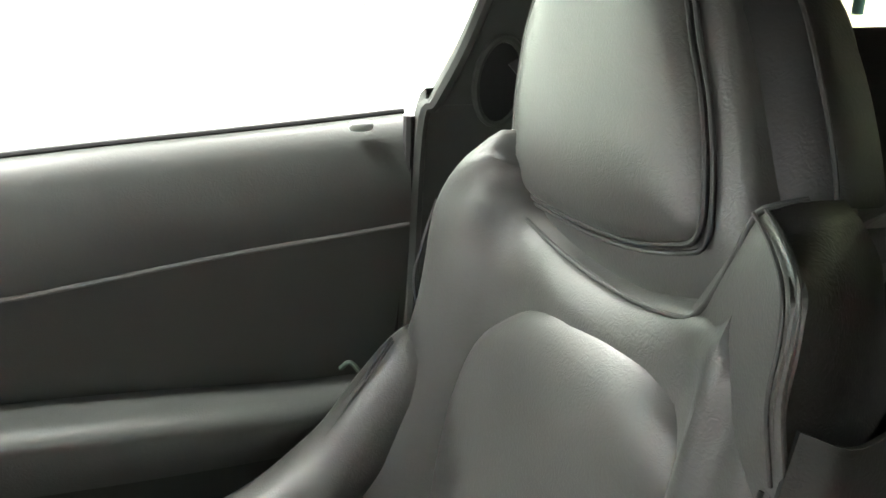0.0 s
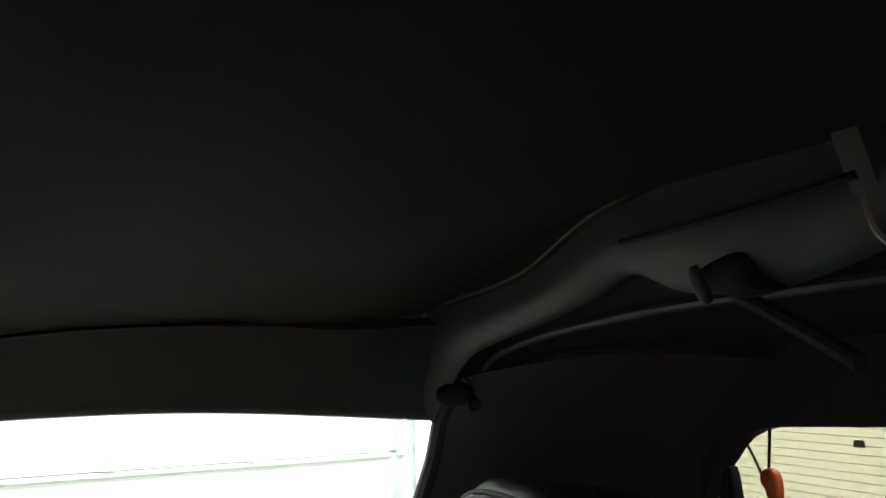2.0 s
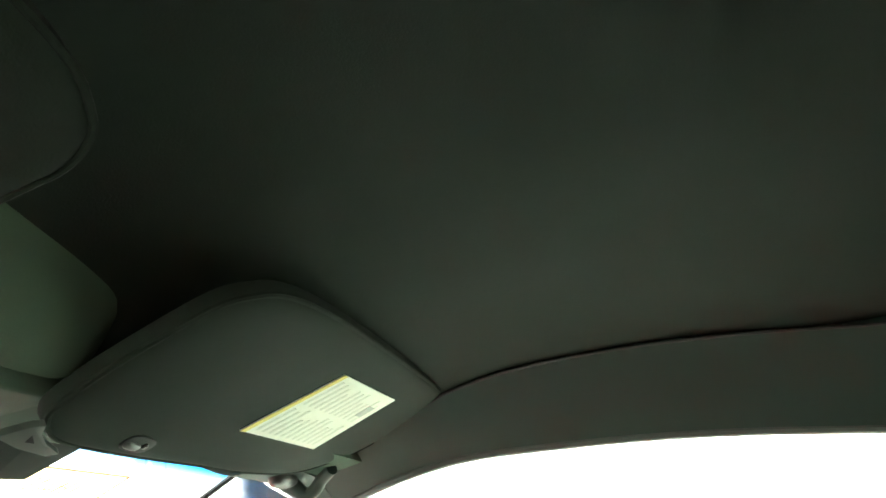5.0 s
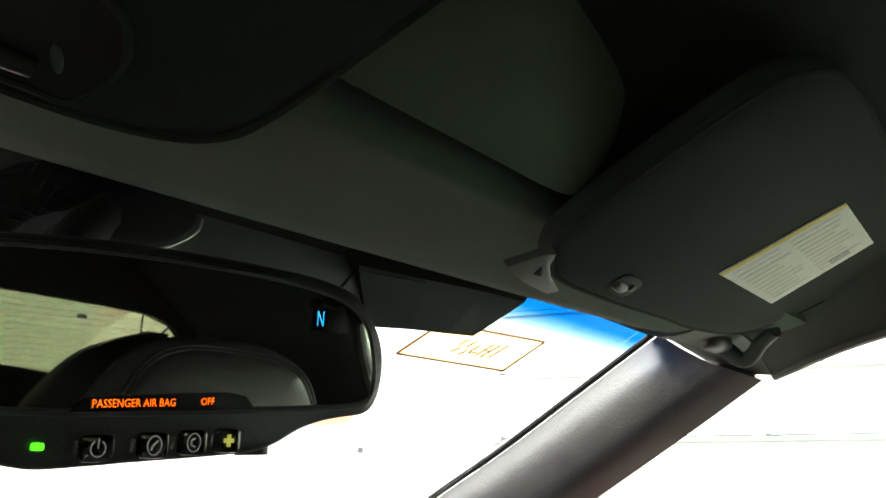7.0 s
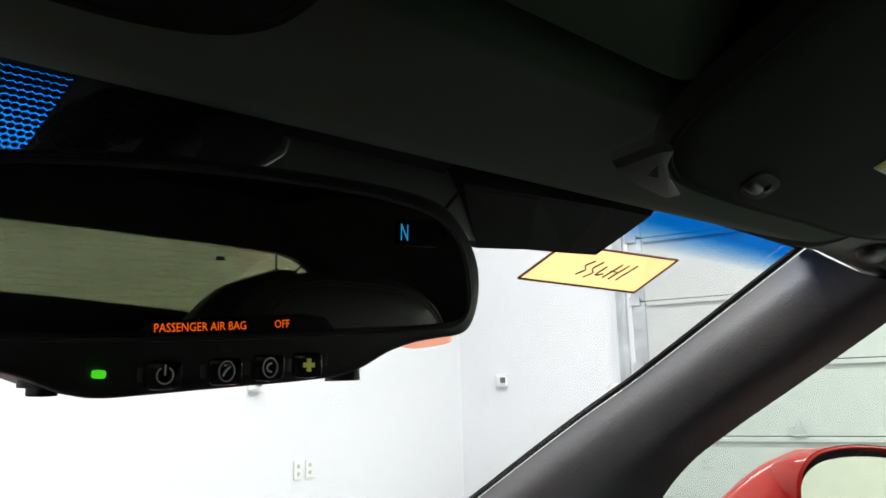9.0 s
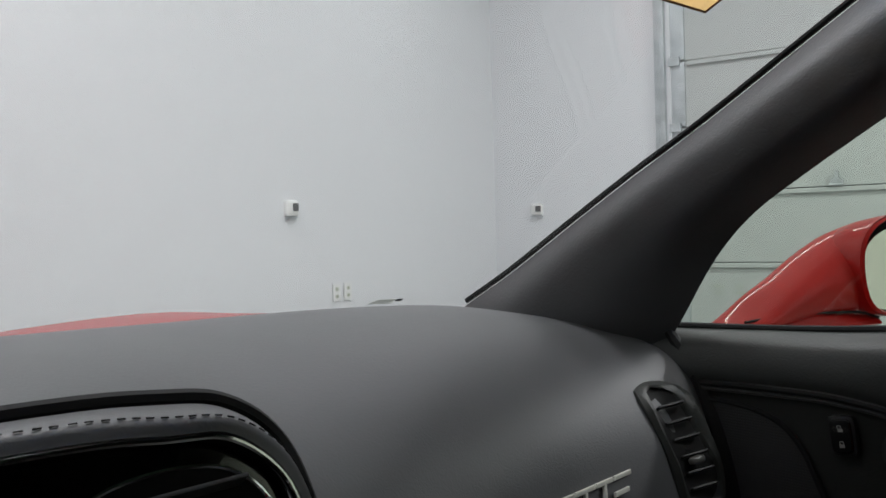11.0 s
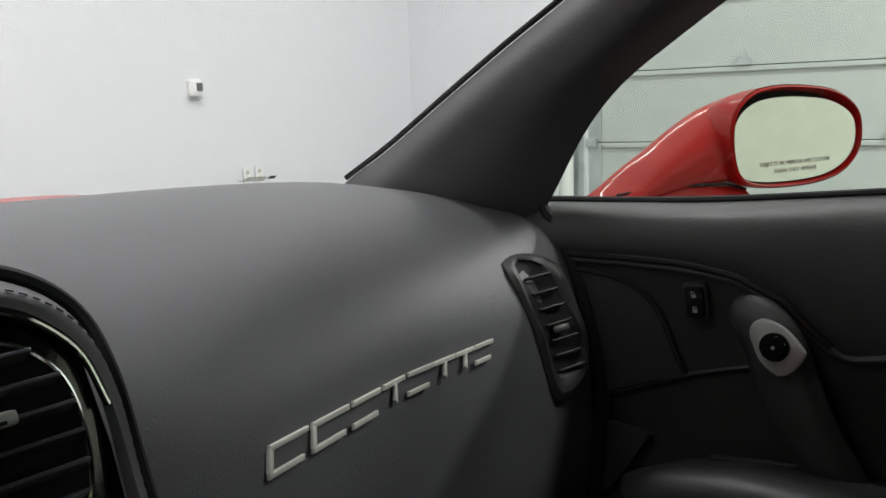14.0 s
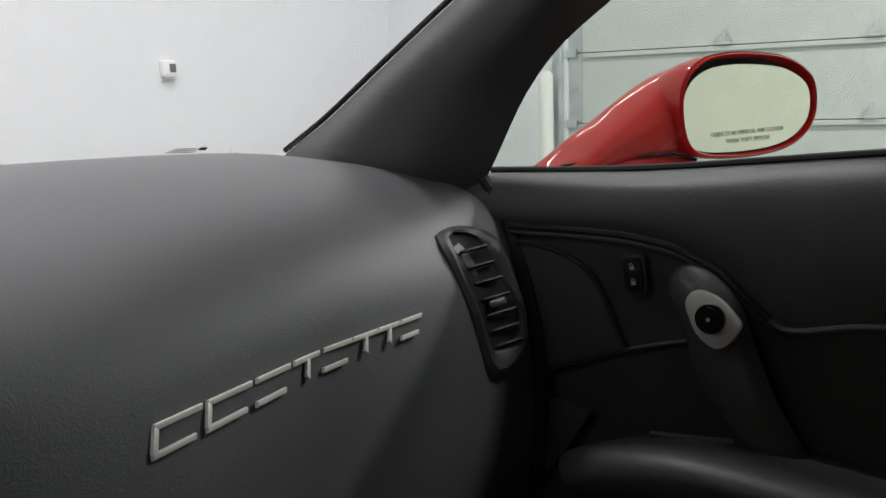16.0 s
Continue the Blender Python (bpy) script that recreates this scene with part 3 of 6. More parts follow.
def corner_trim(flip):
    f = both if flip else list
    a = [(0.50, 0.300, 1.128), (0.58, 0.300, 1.131), (0.64, 0.305, 1.130), (0.690, 0.30, 1.122)]
    b = [(0.50, 0.250, 1.106), (0.58, 0.250, 1.106), (0.64, 0.252, 1.102), (0.678, 0.252, 1.092)]
    c = [(0.50, 0.205, 1.112), (0.58, 0.205, 1.112), (0.63, 0.208, 1.106), (0.672, 0.205, 1.083)]
    tagged(part("corner_trim", sheet_bm([f(a), f(b), f(c)], 4, 5, 0.006), RAIL), "dark grey trim where pillar, header and roof rail meet", "trim", kind="structure")


corner_trim(False)
corner_trim(True)

# header beam above the windshield
hd_x = (-0.62, -0.30, -0.05, 0.10, 0.20, 0.30, 0.45, 0.62)
hd = [[(x, y, z + 0.004 * (abs(x) / 0.62) ** 2) for x in hd_x] for y, z in ((0.318, 1.140), (0.282, 1.118), (0.250, 1.1075), (0.236, 1.1060), (0.215, 1.108), (0.185, 1.112), (0.158, 1.119))]
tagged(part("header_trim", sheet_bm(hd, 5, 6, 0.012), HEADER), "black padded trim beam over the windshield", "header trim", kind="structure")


# side windows and door shells
def side_glass(flip):
    f = both if flip else list
    low = [(0.735, 0.62, 0.795), (0.737, 0.48, 0.800), (0.738, 0.35, 0.805), (0.738, 0.10, 0.828), (0.738, -0.15, 0.852), (0.736, -0.42, 0.878)]
    top = [(0.704, 0.575, 0.83), (0.698, 0.47, 0.945), (0.694, 0.36, 1.02), (0.668, 0.16, 1.104), (0.647, -0.15, 1.128), (0.642, -0.45, 1.110)]
    ob = part("window_glass", sheet_bm([f(low), f(top)], 6, 6, 0.003), GLASS)
    ob.visible_shadow = False
    return ob


tagged(side_glass(False), "clear passenger door window, closed", "car window", kind="structure")
tagged(side_glass(True), "clear driver door window, closed", "car window", kind="structure")
BELT = [(0.70, 0.792), (0.562, 0.797), (0.387, 0.805), (0.196, 0.823), (-0.035, 0.842), (-0.20, 0.853), (-0.362, 0.866)]


def belt(y):
    for (a, za), (b, zb) in zip(BELT, BELT[1:]):
        if y >= b:
            return za + (zb - za) * (a - y) / (a - b)
    return BELT[-1][1]


def shell(flip):
    """Outer skin of the body side, red."""
    f = both if flip else list
    c1 = [(0.755, 1.2, 0.77), (0.76, 0.6, 0.770), (0.765, 0.2, 0.798), (0.765, -0.2, 0.828), (0.76, -0.5, 0.845), (0.74, -1.6, 0.90)]
    c2 = [(0.86, 1.2, 0.72), (0.85, 0.6, 0.71), (0.84, 0.2, 0.72), (0.85, -0.2, 0.74), (0.88, -0.5, 0.78), (0.90, -1.6, 0.80)]
    c3 = [(0.87, 1.2, 0.45), (0.86, 0.6, 0.45), (0.85, 0.2, 0.45), (0.86, -0.2, 0.45), (0.90, -0.5, 0.45), (0.92, -1.6, 0.50)]
    c4 = [(0.84, 1.2, 0.16), (0.82, 0.6, 0.16), (0.82, 0.2, 0.16), (0.82, -0.2, 0.16), (0.84, -0.5, 0.16), (0.86, -1.6, 0.2)]
    ob = part("body_side", sheet_bm([f(c1), f(c2), f(c3), f(c4)], 4, 5, 0.01), RED)
    tagged(ob, "glossy red body side of the sports car", "car body", kind="structure")


shell(False)
shell(True)
bonnet = [
    [(-0.80, 0.96, 0.775), (-0.50, 1.0, 0.785), (0, 1.03, 0.785), (0.50, 1.0, 0.785), (0.80, 0.96, 0.775)],
    [(-0.82, 1.35, 0.765), (-0.44, 1.4, 0.777), (0, 1.4, 0.762), (0.44, 1.4, 0.777), (0.82, 1.35, 0.75)],
    [(-0.84, 1.8, 0.71), (-0.62, 1.82, 0.745), (0, 1.85, 0.715), (0.62, 1.82, 0.738), (0.84, 1.8, 0.70)],
    [(-0.84, 2.2, 0.60), (-0.62, 2.25, 0.66), (0, 2.3, 0.64), (0.62, 2.25, 0.66), (0.84, 2.2, 0.60)],
    [(-0.75, 2.6, 0.42), (-0.6, 2.7, 0.45), (0, 2.8, 0.46), (0.6, 2.7, 0.45), (0.75, 2.6, 0.42)],
]
tagged(part("bonnet", sheet_bm(bonnet, 6, 6, 0.01), RED), "glossy red car bonnet with raised fender humps", "car bonnet", kind="structure")
cowl = [[(x, y, z - 0.030) for x, y, z in ws_low], [(x, y + 0.03, z - 0.018) for x, y, z in bonnet[0]]]
tagged(part("cowl_panel", sheet_bm(cowl, 4, 6, 0.006), GAP), "black cowl panel under the windshield", "cowl", kind="structure")


def fender(flip):
    f = both if flip else list
    top = [(0.765, 0.95, 0.768), (0.80, 1.15, 0.762), (0.82, 1.35, 0.750), (0.832, 1.55, 0.732), (0.84, 1.8, 0.70), (0.84, 2.2, 0.60), (0.75, 2.6, 0.42)]
    mid = [(0.855, 0.95, 0.62), (0.875, 1.15, 0.66), (0.895, 1.35, 0.70), (0.90, 1.55, 0.705), (0.90, 1.8, 0.66), (0.88, 2.2, 0.50), (0.79, 2.6, 0.36)]
    low = [(0.86, 0.95, 0.18), (0.875, 1.18, 0.22), (0.895, 1.33, 0.56), (0.90, 1.55, 0.66), (0.90, 1.78, 0.56), (0.88, 2.0, 0.20), (0.78, 2.6, 0.18)]
    tagged(part("fender", sheet_bm([f(top), f(mid), f(low)], 4, 5, 0.008), RED), "glossy red front fender of the sports car", "car body", kind="structure")


fender(False)
fender(True)
nose = [bonnet[-1], [(-0.79, 2.62, 0.34), (-0.6, 2.73, 0.36), (0, 2.84, 0.37), (0.6, 2.73, 0.36), (0.79, 2.62, 0.34)], [(-0.78, 2.58, 0.18), (-0.6, 2.68, 0.18), (0, 2.78, 0.18), (0.6, 2.68, 0.18), (0.78, 2.58, 0.18)]]
tagged(part("nose_panel", sheet_bm(nose, 4, 5, 0.008), RED), "glossy red nose of the sports car", "car body", kind="structure")
tail = [[(-0.74, -1.60, 0.80), (0, -1.86, 0.80), (0.74, -1.60, 0.80)], [(-0.90, -1.62, 0.70), (0, -1.98, 0.72), (0.90, -1.62, 0.70)], [(-0.90, -1.60, 0.45), (0, -1.96, 0.45), (0.90, -1.60, 0.45)], [(-0.85, -1.56, 0.22), (0, -1.88, 0.22), (0.85, -1.56, 0.22)]]
tagged(part("tail_panel", sheet_bm(tail, 4, 8, 0.008), RED), "glossy red tail of the sports car", "car body", kind="structure")
tagged(part("cabin_floor", box_bm((1.66, 2.6, 0.03), Matrix.Translation((0, -0.2, 0.17))), CARPET), "black carpeted cabin floor", "car floor", kind="structure")
tagged(part("firewall", box_bm((1.5, 0.03, 0.62), Matrix.Translation((0, 0.98, 0.48))), CARPET), "dark firewall under the dashboard", "firewall", kind="structure")
for x, y, r in ((0.79, 1.55, 0.32), (-0.79, 1.55, 0.32), (0.82, -1.15, 0.34), (-0.82, -1.15, 0.34)):
    w = thing("wheel", "black tyre on a silver alloy rim", "wheel", group="wheels of the car")
    m = pose(x, y, r, 0, 90, 0)
    part("tyre", tube_bm([m @ Vector((math.cos(a) * (r - 0.07), math.sin(a) * (r - 0.07), 0)) for a in [i * math.pi / 8 for i in range(16)]], 0.07, 10, 3, True), TRIM, w)
    part("rim", disc_bm(r - 0.08, 0.1, m, 24, 0.01), SATIN, w)


# rear of the cabin: sail panels, hoop, hatch frame and glass
def sail(flip):
    f = both if flip else list
    a = [(0.698, -0.352, 0.60), (0.697, -0.360, 0.850), (0.690, -0.376, 0.885), (0.676, -0.400, 0.940), (0.658, -0.420, 1.005), (0.643, -0.436, 1.062), (0.632, -0.446, 1.112), (0.60, -0.466, 1.152)]
    b = [(0.702, -0.42, 0.60), (0.692, -0.44, 0.850), (0.684, -0.45, 0.885), (0.668, -0.458, 0.940), (0.648, -0.466, 1.005), (0.631, -0.474, 1.062), (0.614, -0.480, 1.100), (0.57, -0.50, 1.160)]
    c = [(0.68, -0.60, 0.60), (0.66, -0.60, 0.850), (0.652, -0.60, 0.885), (0.640, -0.60, 0.940), (0.622, -0.60, 1.005), (0.60, -0.60, 1.062), (0.575, -0.60, 1.10), (0.49, -0.60, 1.172)]
    d = [(0.66, -0.76, 0.60), (0.635, -0.76, 0.850), (0.628, -0.76, 0.885), (0.615, -0.76, 0.940), (0.60, -0.76, 1.005), (0.575, -0.76, 1.062), (0.545, -0.76, 1.09), (0.45, -0.76, 1.160)]
    ob = part("sail_panel", sheet_bm([f(a), f(b), f(c), f(d)], 5, 6, 0.02), SAIL)
    tagged(ob, "dark grey moulded trim panel behind the door", "pillar trim", kind="structure")
    part("door_seal", tube_bm([(x, y - 0.004, z) for x, y, z in f(a)], 0.009, 8, 6), SAIL, ob, "dark rubber door seal")
    m = axes((-0.672 if flip else 0.672, -0.448, 0.908), (-0.1, -1, 0), (-0.25, -0.2, 1))
    if not flip:
        part("belt_slot_rim", ring_bm(ellipse(0.027, 0.050, 14), m, 0.005), SAIL, ob)
        part("belt_slot", plate_bm(ellipse(0.024, 0.046, 20), m, 0.004), GAP, ob, "dark seat belt opening")
        part("seat_belt", sheet_bm([[(0.655, -0.45, 0.93), (0.60, -0.50, 0.85), (0.56, -0.52, 0.70)], [(0.650, -0.485, 0.95), (0.59, -0.53, 0.86), (0.55, -0.55, 0.70)]], 2, 4, 0.002), LEATHER_DARK_SHADE, ob, "black woven seat belt webbing")


sail(False)
sail(True)
H_TOP = [(0.630, -0.428, 1.205), (0.612, -0.433, 1.220), (0.540, -0.440, 1.225), (0.460, -0.449, 1.228), (0.395, -0.456, 1.234), (0.352, -0.461, 1.245), (0.318, -0.465, 1.255), (0.270, -0.470, 1.264), (0.178, -0.480, 1.270), (0.100, -0.489, 1.264), (0.0, -0.497, 1.256)]
H_LOW = [(0.632, -0.438, 1.104), (0.600, -0.448, 1.140), (0.545, -0.455, 1.172), (0.470, -0.463, 1.185), (0.390, -0.472, 1.195), (0.335, -0.478, 1.203), (0.303, -0.482, 1.211), (0.266, -0.486, 1.218), (0.215, -0.490, 1.200), (0.130, -0.498, 1.193), (0.0, -0.505, 1.212)]
H_MID = [tuple((p + q) / 2 + d for p, q, d in zip(a, b, (0, 0.010, -0.006))) for a, b in zip(H_TOP, H_LOW)]
H_IN = [(x, y - (0.008 if x > 0.5 else 0.030), z + 0.022) for x, y, z in H_LOW]


def span(p):
    return p + [(-x, y, z) for x, y, z in p[-2::-1]]


hoop = part("roof_hoop", sheet_bm([span(H_TOP), span(H_MID), span(H_LOW), span(H_IN)], 5, 4, 0.006), RAIL)
tagged(hoop, "dark grey moulded cover over the rear roof hoop", "roof hoop", kind="structure")
part("seam", tube_bm([(0.250, -0.4655, 1.238), (0.18, -0.4715, 1.2365), (0.120, -0.4785, 1.237), (0.06, -0.4840, 1.238)], 0.0026, 6, 4), GAP, hoop)
part("front_bead", tube_bm([(x, y + 0.003, z + 0.004) for x, y, z in span(H_TOP)], 0.0018, 6, 4), SEAM, hoop)
part("rear_edge", sheet_bm([span(H_TOP), [(x, y + 0.004, z + 0.040) for x, y, z in span(H_TOP)]], 2, 4, 0.003), LINER, headliner)
LIP = [(0.600, -0.485, 1.155), (0.560, -0.489, 1.174), (0.470, -0.498, 1.187), (0.38, -0.508, 1.193), (0.28, -0.519, 1.197), (0.14, -0.535, 1.196), (0.0, -0.545, 1.194)]
lid = [span(LIP), [(x * 0.94, -0.66, z - 0.004) for x, y, z in span(LIP)], [(x * 0.80, -0.765, min(z, 1.176)) for x, y, z in span(LIP)]]
rear = tagged(part("rear_headliner", sheet_bm(lid, 4, 4, 0.006), LINER), "black cloth lining under the rear roof", "headliner", kind="structure")
part("lip_bead", tube_bm(span(LIP), 0.004, 8, 4), RAIL, rear, "raised edge bead")


# sheet added between hoop and rear lining, near-black to paint the hollow's shade
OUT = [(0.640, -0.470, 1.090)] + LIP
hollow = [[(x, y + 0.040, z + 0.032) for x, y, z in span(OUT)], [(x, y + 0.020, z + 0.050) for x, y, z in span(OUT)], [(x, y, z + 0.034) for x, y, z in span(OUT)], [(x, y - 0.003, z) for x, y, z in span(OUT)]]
tagged(part("hoop_hollow_shade", sheet_bm(hollow, 3, 4, 0.004), GAP), "near-black sheet standing in for the shade behind the rear roof hoop", "roof hollow", kind="structure")


def hatch_frame():
    hole = curve_pts([(-0.592, 0.977), (-0.592, 1.015), (-0.553, 1.056), (-0.505, 1.088), (-0.40, 1.098), (0, 1.108), (0.40, 1.098), (0.505, 1.088), (0.553, 1.056), (0.592, 1.015), (0.592, 0.977), (0.30, 1.003), (0, 1.018), (-0.30, 1.003)], 4, True)
    hole = [(p.x, p.y) for p in hole]
    bm = bmesh.new()
    inner = [bm.verts.new((x, -0.765, z)) for x, z in hole]
    outer = []
    for x, z in hole:
        dx, dz = x, (z - 1.06)
        s = max(abs(dx) / 0.72, abs(dz) / (0.22 if dz > 0 else 0.46))
        outer.append(bm.verts.new((dx / s, -0.765, 1.06 + dz / s)))
    k = len(inner)
    for i in range(k):
        bm.faces.new((inner[i], inner[(i + 1) % k], outer[(i + 1) % k], outer[i]))
    bmesh.ops.recalc_face_normals(bm, faces=bm.faces)
    bmesh.ops.solidify(bm, geom=bm.faces[:], thickness=0.02)
    ob = part("hatch_frame", bm, CARPET)
    tagged(ob, "black trim round the rear hatch opening", "hatch frame", kind="structure")


hatch_frame()
tagged(part("cargo_floor", box_bm((1.4, 1.0, 0.03), Matrix.Translation((0, -1.29, 0.735))), CARPET), "black carpeted cargo floor", "cargo floor", kind="structure")
hatch = [[(-0.62, -0.74, 1.19), (0, -0.74, 1.215), (0.62, -0.74, 1.19)], [(-0.66, -1.25, 1.07), (0, -1.25, 1.10), (0.66, -1.25, 1.07)], [(-0.68, -1.80, 0.78), (0, -1.83, 0.81), (0.68, -1.80, 0.78)]]
hg = tagged(part("hatch_glass", sheet_bm(hatch, 6, 6, 0.004), GLASS), "clear curved hatch glass over the cargo floor", "hatch glass", kind="structure")
hg.visible_shadow = False
pane = [[(-0.62, -0.800, 0.955), (0, -0.815, 0.955), (0.62, -0.800, 0.955)], [(-0.62, -0.795, 1.150), (0, -0.810, 1.150), (0.62, -0.795, 1.150)]]
rw = tagged(part("rear_window", sheet_bm(pane, 2, 6, 0.003), GLASS_R), "yellowish tinted rear window with fine heater wires", "rear window", kind="structure")
rw.visible_shadow = False
for k in range(15):
    z = 0.984 + 0.0086 * k
    part("heater_wire", tube_bm([(-0.6, -0.792, z), (-0.3, -0.802, z - 0.001), (0, -0.806, z - 0.002), (0.3, -0.802, z - 0.001), (0.6, -0.792, z)], 0.00038, 5, 3), TAG_EDGE, rw)
for x, z in ((0.405, 1.080),):
    part("sticker", plate_bm([(-0.008, -0.003), (0.008, -0.003), (0.006, 0.004), (-0.006, 0.004)], axes((x, -0.792, z), (-1, 0, 0), (0, 0, 1)), 0.0006), SCREEN, rw, "small grey mark")


# ---- dashboard ----
def dashboard():
    d = thing("dashboard", "black grained vinyl dashboard with silver badge", "dashboard")
    secs = []
    for x, prof in (
        (-0.72, [(0.82, 0.806), (0.72, 0.808), (0.62, 0.803), (0.562, 0.790), (0.52, 0.755), (0.50, 0.70), (0.49, 0.62), (0.52, 0.48), (0.58, 0.36)]),
        (-0.30, [(0.885, 0.830), (0.76, 0.845), (0.62, 0.85), (0.52, 0.84), (0.45, 0.80), (0.43, 0.72), (0.42, 0.62), (0.46, 0.48), (0.54, 0.36)]),
        (0.00, [(0.915, 0.829), (0.78, 0.846), (0.64, 0.852), (0.53, 0.850), (0.46, 0.838), (0.44, 0.76), (0.43, 0.64), (0.45, 0.48), (0.54, 0.36)]),
        (0.12, [(0.910, 0.829), (0.78, 0.845), (0.64, 0.846), (0.53, 0.826), (0.465, 0.785), (0.437, 0.725), (0.425, 0.64), (0.45, 0.48), (0.54, 0.36)]),
        (0.24, [(0.900, 0.8285), (0.77, 0.842), (0.64, 0.836), (0.545, 0.803), (0.480, 0.752), (0.452, 0.690), (0.442, 0.62), (0.46, 0.48), (0.54, 0.36)]),
        (0.40, [(0.880, 0.829), (0.76, 0.838), (0.65, 0.828), (0.565, 0.795), (0.512, 0.745), (0.489, 0.685), (0.480, 0.61), (0.49, 0.48), (0.55, 0.36)]),
        (0.54, [(0.850, 0.824), (0.75, 0.830), (0.655, 0.818), (0.58, 0.785), (0.528, 0.738), (0.502, 0.685), (0.490, 0.61), (0.495, 0.48), (0.55, 0.36)]),
        (0.64, [(0.820, 0.812), (0.74, 0.812), (0.66, 0.806), (0.585, 0.782), (0.535, 0.735), (0.508, 0.680), (0.492, 0.60), (0.50, 0.48), (0.56, 0.36)]),
        (0.694, [(0.780, 0.800), (0.71, 0.800), (0.64, 0.795), (0.574, 0.780), (0.532, 0.745), (0.508, 0.680), (0.492, 0.60), (0.50, 0.48), (0.56, 0.36)]),
    ):
        secs.append([(x, y, z) for y, z in prof])
    pad = sheet_bm(secs, 8, 6, 0.012)
    for _ in range(7):
        bmesh.ops.smooth_vert(pad, verts=pad.verts, factor=0.5, use_axis_x=False, use_axis_y=True, use_axis_z=True)
    part("pad", pad, DASH, d)
    # near-black tube widened to paint the shade between dash end and door
    part("end_gap_shade", tube_bm([(0.703, 0.572, 0.795), (0.696, 0.535, 0.752), (0.692, 0.509, 0.69), (0.690, 0.492, 0.60), (0.692, 0.498, 0.48)], [0.006, 0.009, 0.012, 0.013, 0.013], 8, 6), GAP, d)
    # passenger side vent, a tall oval at the end of the pad
    m = axes((0.6175, 0.514, 0.695), (0.928, -0.371, 0.0), (0.0863, 0.2162, 0.9725))
    bez = [(-0.0363, 0.0474), (-0.0263, 0.0575), (0.0025, 0.0606), (0.0333, 0.0554), (0.046, 0.0319), (0.0486, 0.0031), (0.0477, -0.0453), (0.0395, -0.0719), (0.0185, -0.0905), (-0.0025, -0.0935), (-0.0142, -0.071), (-0.0244, -0.0225)]
    ins = [(-0.0085, 0.0524), (0.0045, 0.0545), (0.0144, 0.0464), (0.0192, 0.0195), (0.0302, -0.0185), (0.0355, -0.0433), (0.0257, -0.0627), (0.0118, -0.0647), (0.0045, -0.0473), (-0.0075, 0.0052)]

    bez = [(x, 0.94 * y + 0.004) for x, y in bez]
    ins = [(x, 0.94 * y + 0.004) for x, y in ins]

    def face_y(x, z):
        """Depth of the pad's face at a height."""
        ys = []
        for sec in secs:
            for (_, y0, z0), (_, y1, z1) in zip(sec[1:], sec[2:]):
                if z0 >= z >= z1:
                    ys.append((sec[0][0], y0 + (y1 - y0) * (z0 - z) / (z0 - z1)))
                    break
        for (xa, ya), (xb, yb) in zip(ys, ys[1:]):
            if xa <= x <= xb:
                return ya + (yb - ya) * (x - xa) / (xb - xa)
        return ys[-1][1]
    rim = [(p.x, p.y) for p in curve_pts([(x, y, 0) for x, y in bez], 3, True)]
    hole = [(p.x, p.y) for p in curve_pts([(x + (-0.010 if i in (0, 7, 8, 9) else 0.006 if i in (2, 3, 4, 5) else 0), y, 0) for i, (x, y) in enumerate(ins)], 3, True)]
    c0 = Vector((sum(x for x, _ in hole) / len(hole), sum(y for _, y in hole) / len(hole)))

    def at_angle(loop, ang):
        best = min(loop, key=lambda q: abs((math.atan2(q[1] - c0.y, q[0] - c0.x) - ang + math.pi) % (2 * math.pi) - math.pi))
        return Vector(best)
    rings = [[], [], [], [], []]
    for j in range(40):
        ang = 2 * math.pi * j / 40
        po, pi = at_angle(rim, ang), at_angle(hole, ang)
        for i, (w, out) in enumerate(((0.0, -0.012), (0.04, 0.004), (0.35, 0.0085), (0.85, 0.0065), (1.0, 0.0025))):
            q = po.lerp(pi, w)
            p = m @ Vector((q.x, q.y, 0))
            swell = 0.012 * max(0.0, min(1.0, (q.x + 0.01) / 0.05))
            rings[i].append(Vector((p.x, face_y(p.x, p.z) - out - (swell if i > 0 else 0), p.z)))
    vb = grid_bm(rings, wrap=True)
    bmesh.ops.recalc_face_normals(vb, faces=vb.faces)
    v = part("side_vent", vb, DOOR, d, "black moulded side air vent")
    ob = bmesh.new()
    mid = ob.verts.new(sum(rings[4], Vector()) / 40)
    loop = [ob.verts.new(p) for p in rings[4]]
    for p, q in zip(loop, loop[1:] + loop[:1]):
        ob.faces.new((p, q, mid))
    part("opening", ob, GAP, v)

    def seat_on_face(x, y, out):
        p = m @ Vector((x, y, 0))
        swell = 0.012 * max(0.0, min(1.0, (x + 0.01) / 0.05))
        mm = m.copy()
        mm.translation = (p.x, face_y(p.x, p.z) - out - swell, p.z)
        return mm
    for k in range(7):
        y = 0.040 - 0.0155 * k
        x0 = 0.0045 + (0.040 - y) * 0.155
        part("slat", box_bm((0.031, 0.0022, 0.006), seat_on_face(x0, y, 0.006) @ Matrix.Rotation(radians(6), 4, "Z") @ Matrix.Rotation(radians(-25), 4, "X"), 0.0006), TRIM, v)
    part("tab", pillow_bm(ellipse(0.009, 0.004, 12, 3), seat_on_face(0.010, -0.011, 0.009) @ Matrix.Rotation(radians(8), 4, "Z"), 0.003, 0.003, 4), GREY_METAL, v, "small grey vent slider")
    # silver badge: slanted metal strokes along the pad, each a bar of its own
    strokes = []
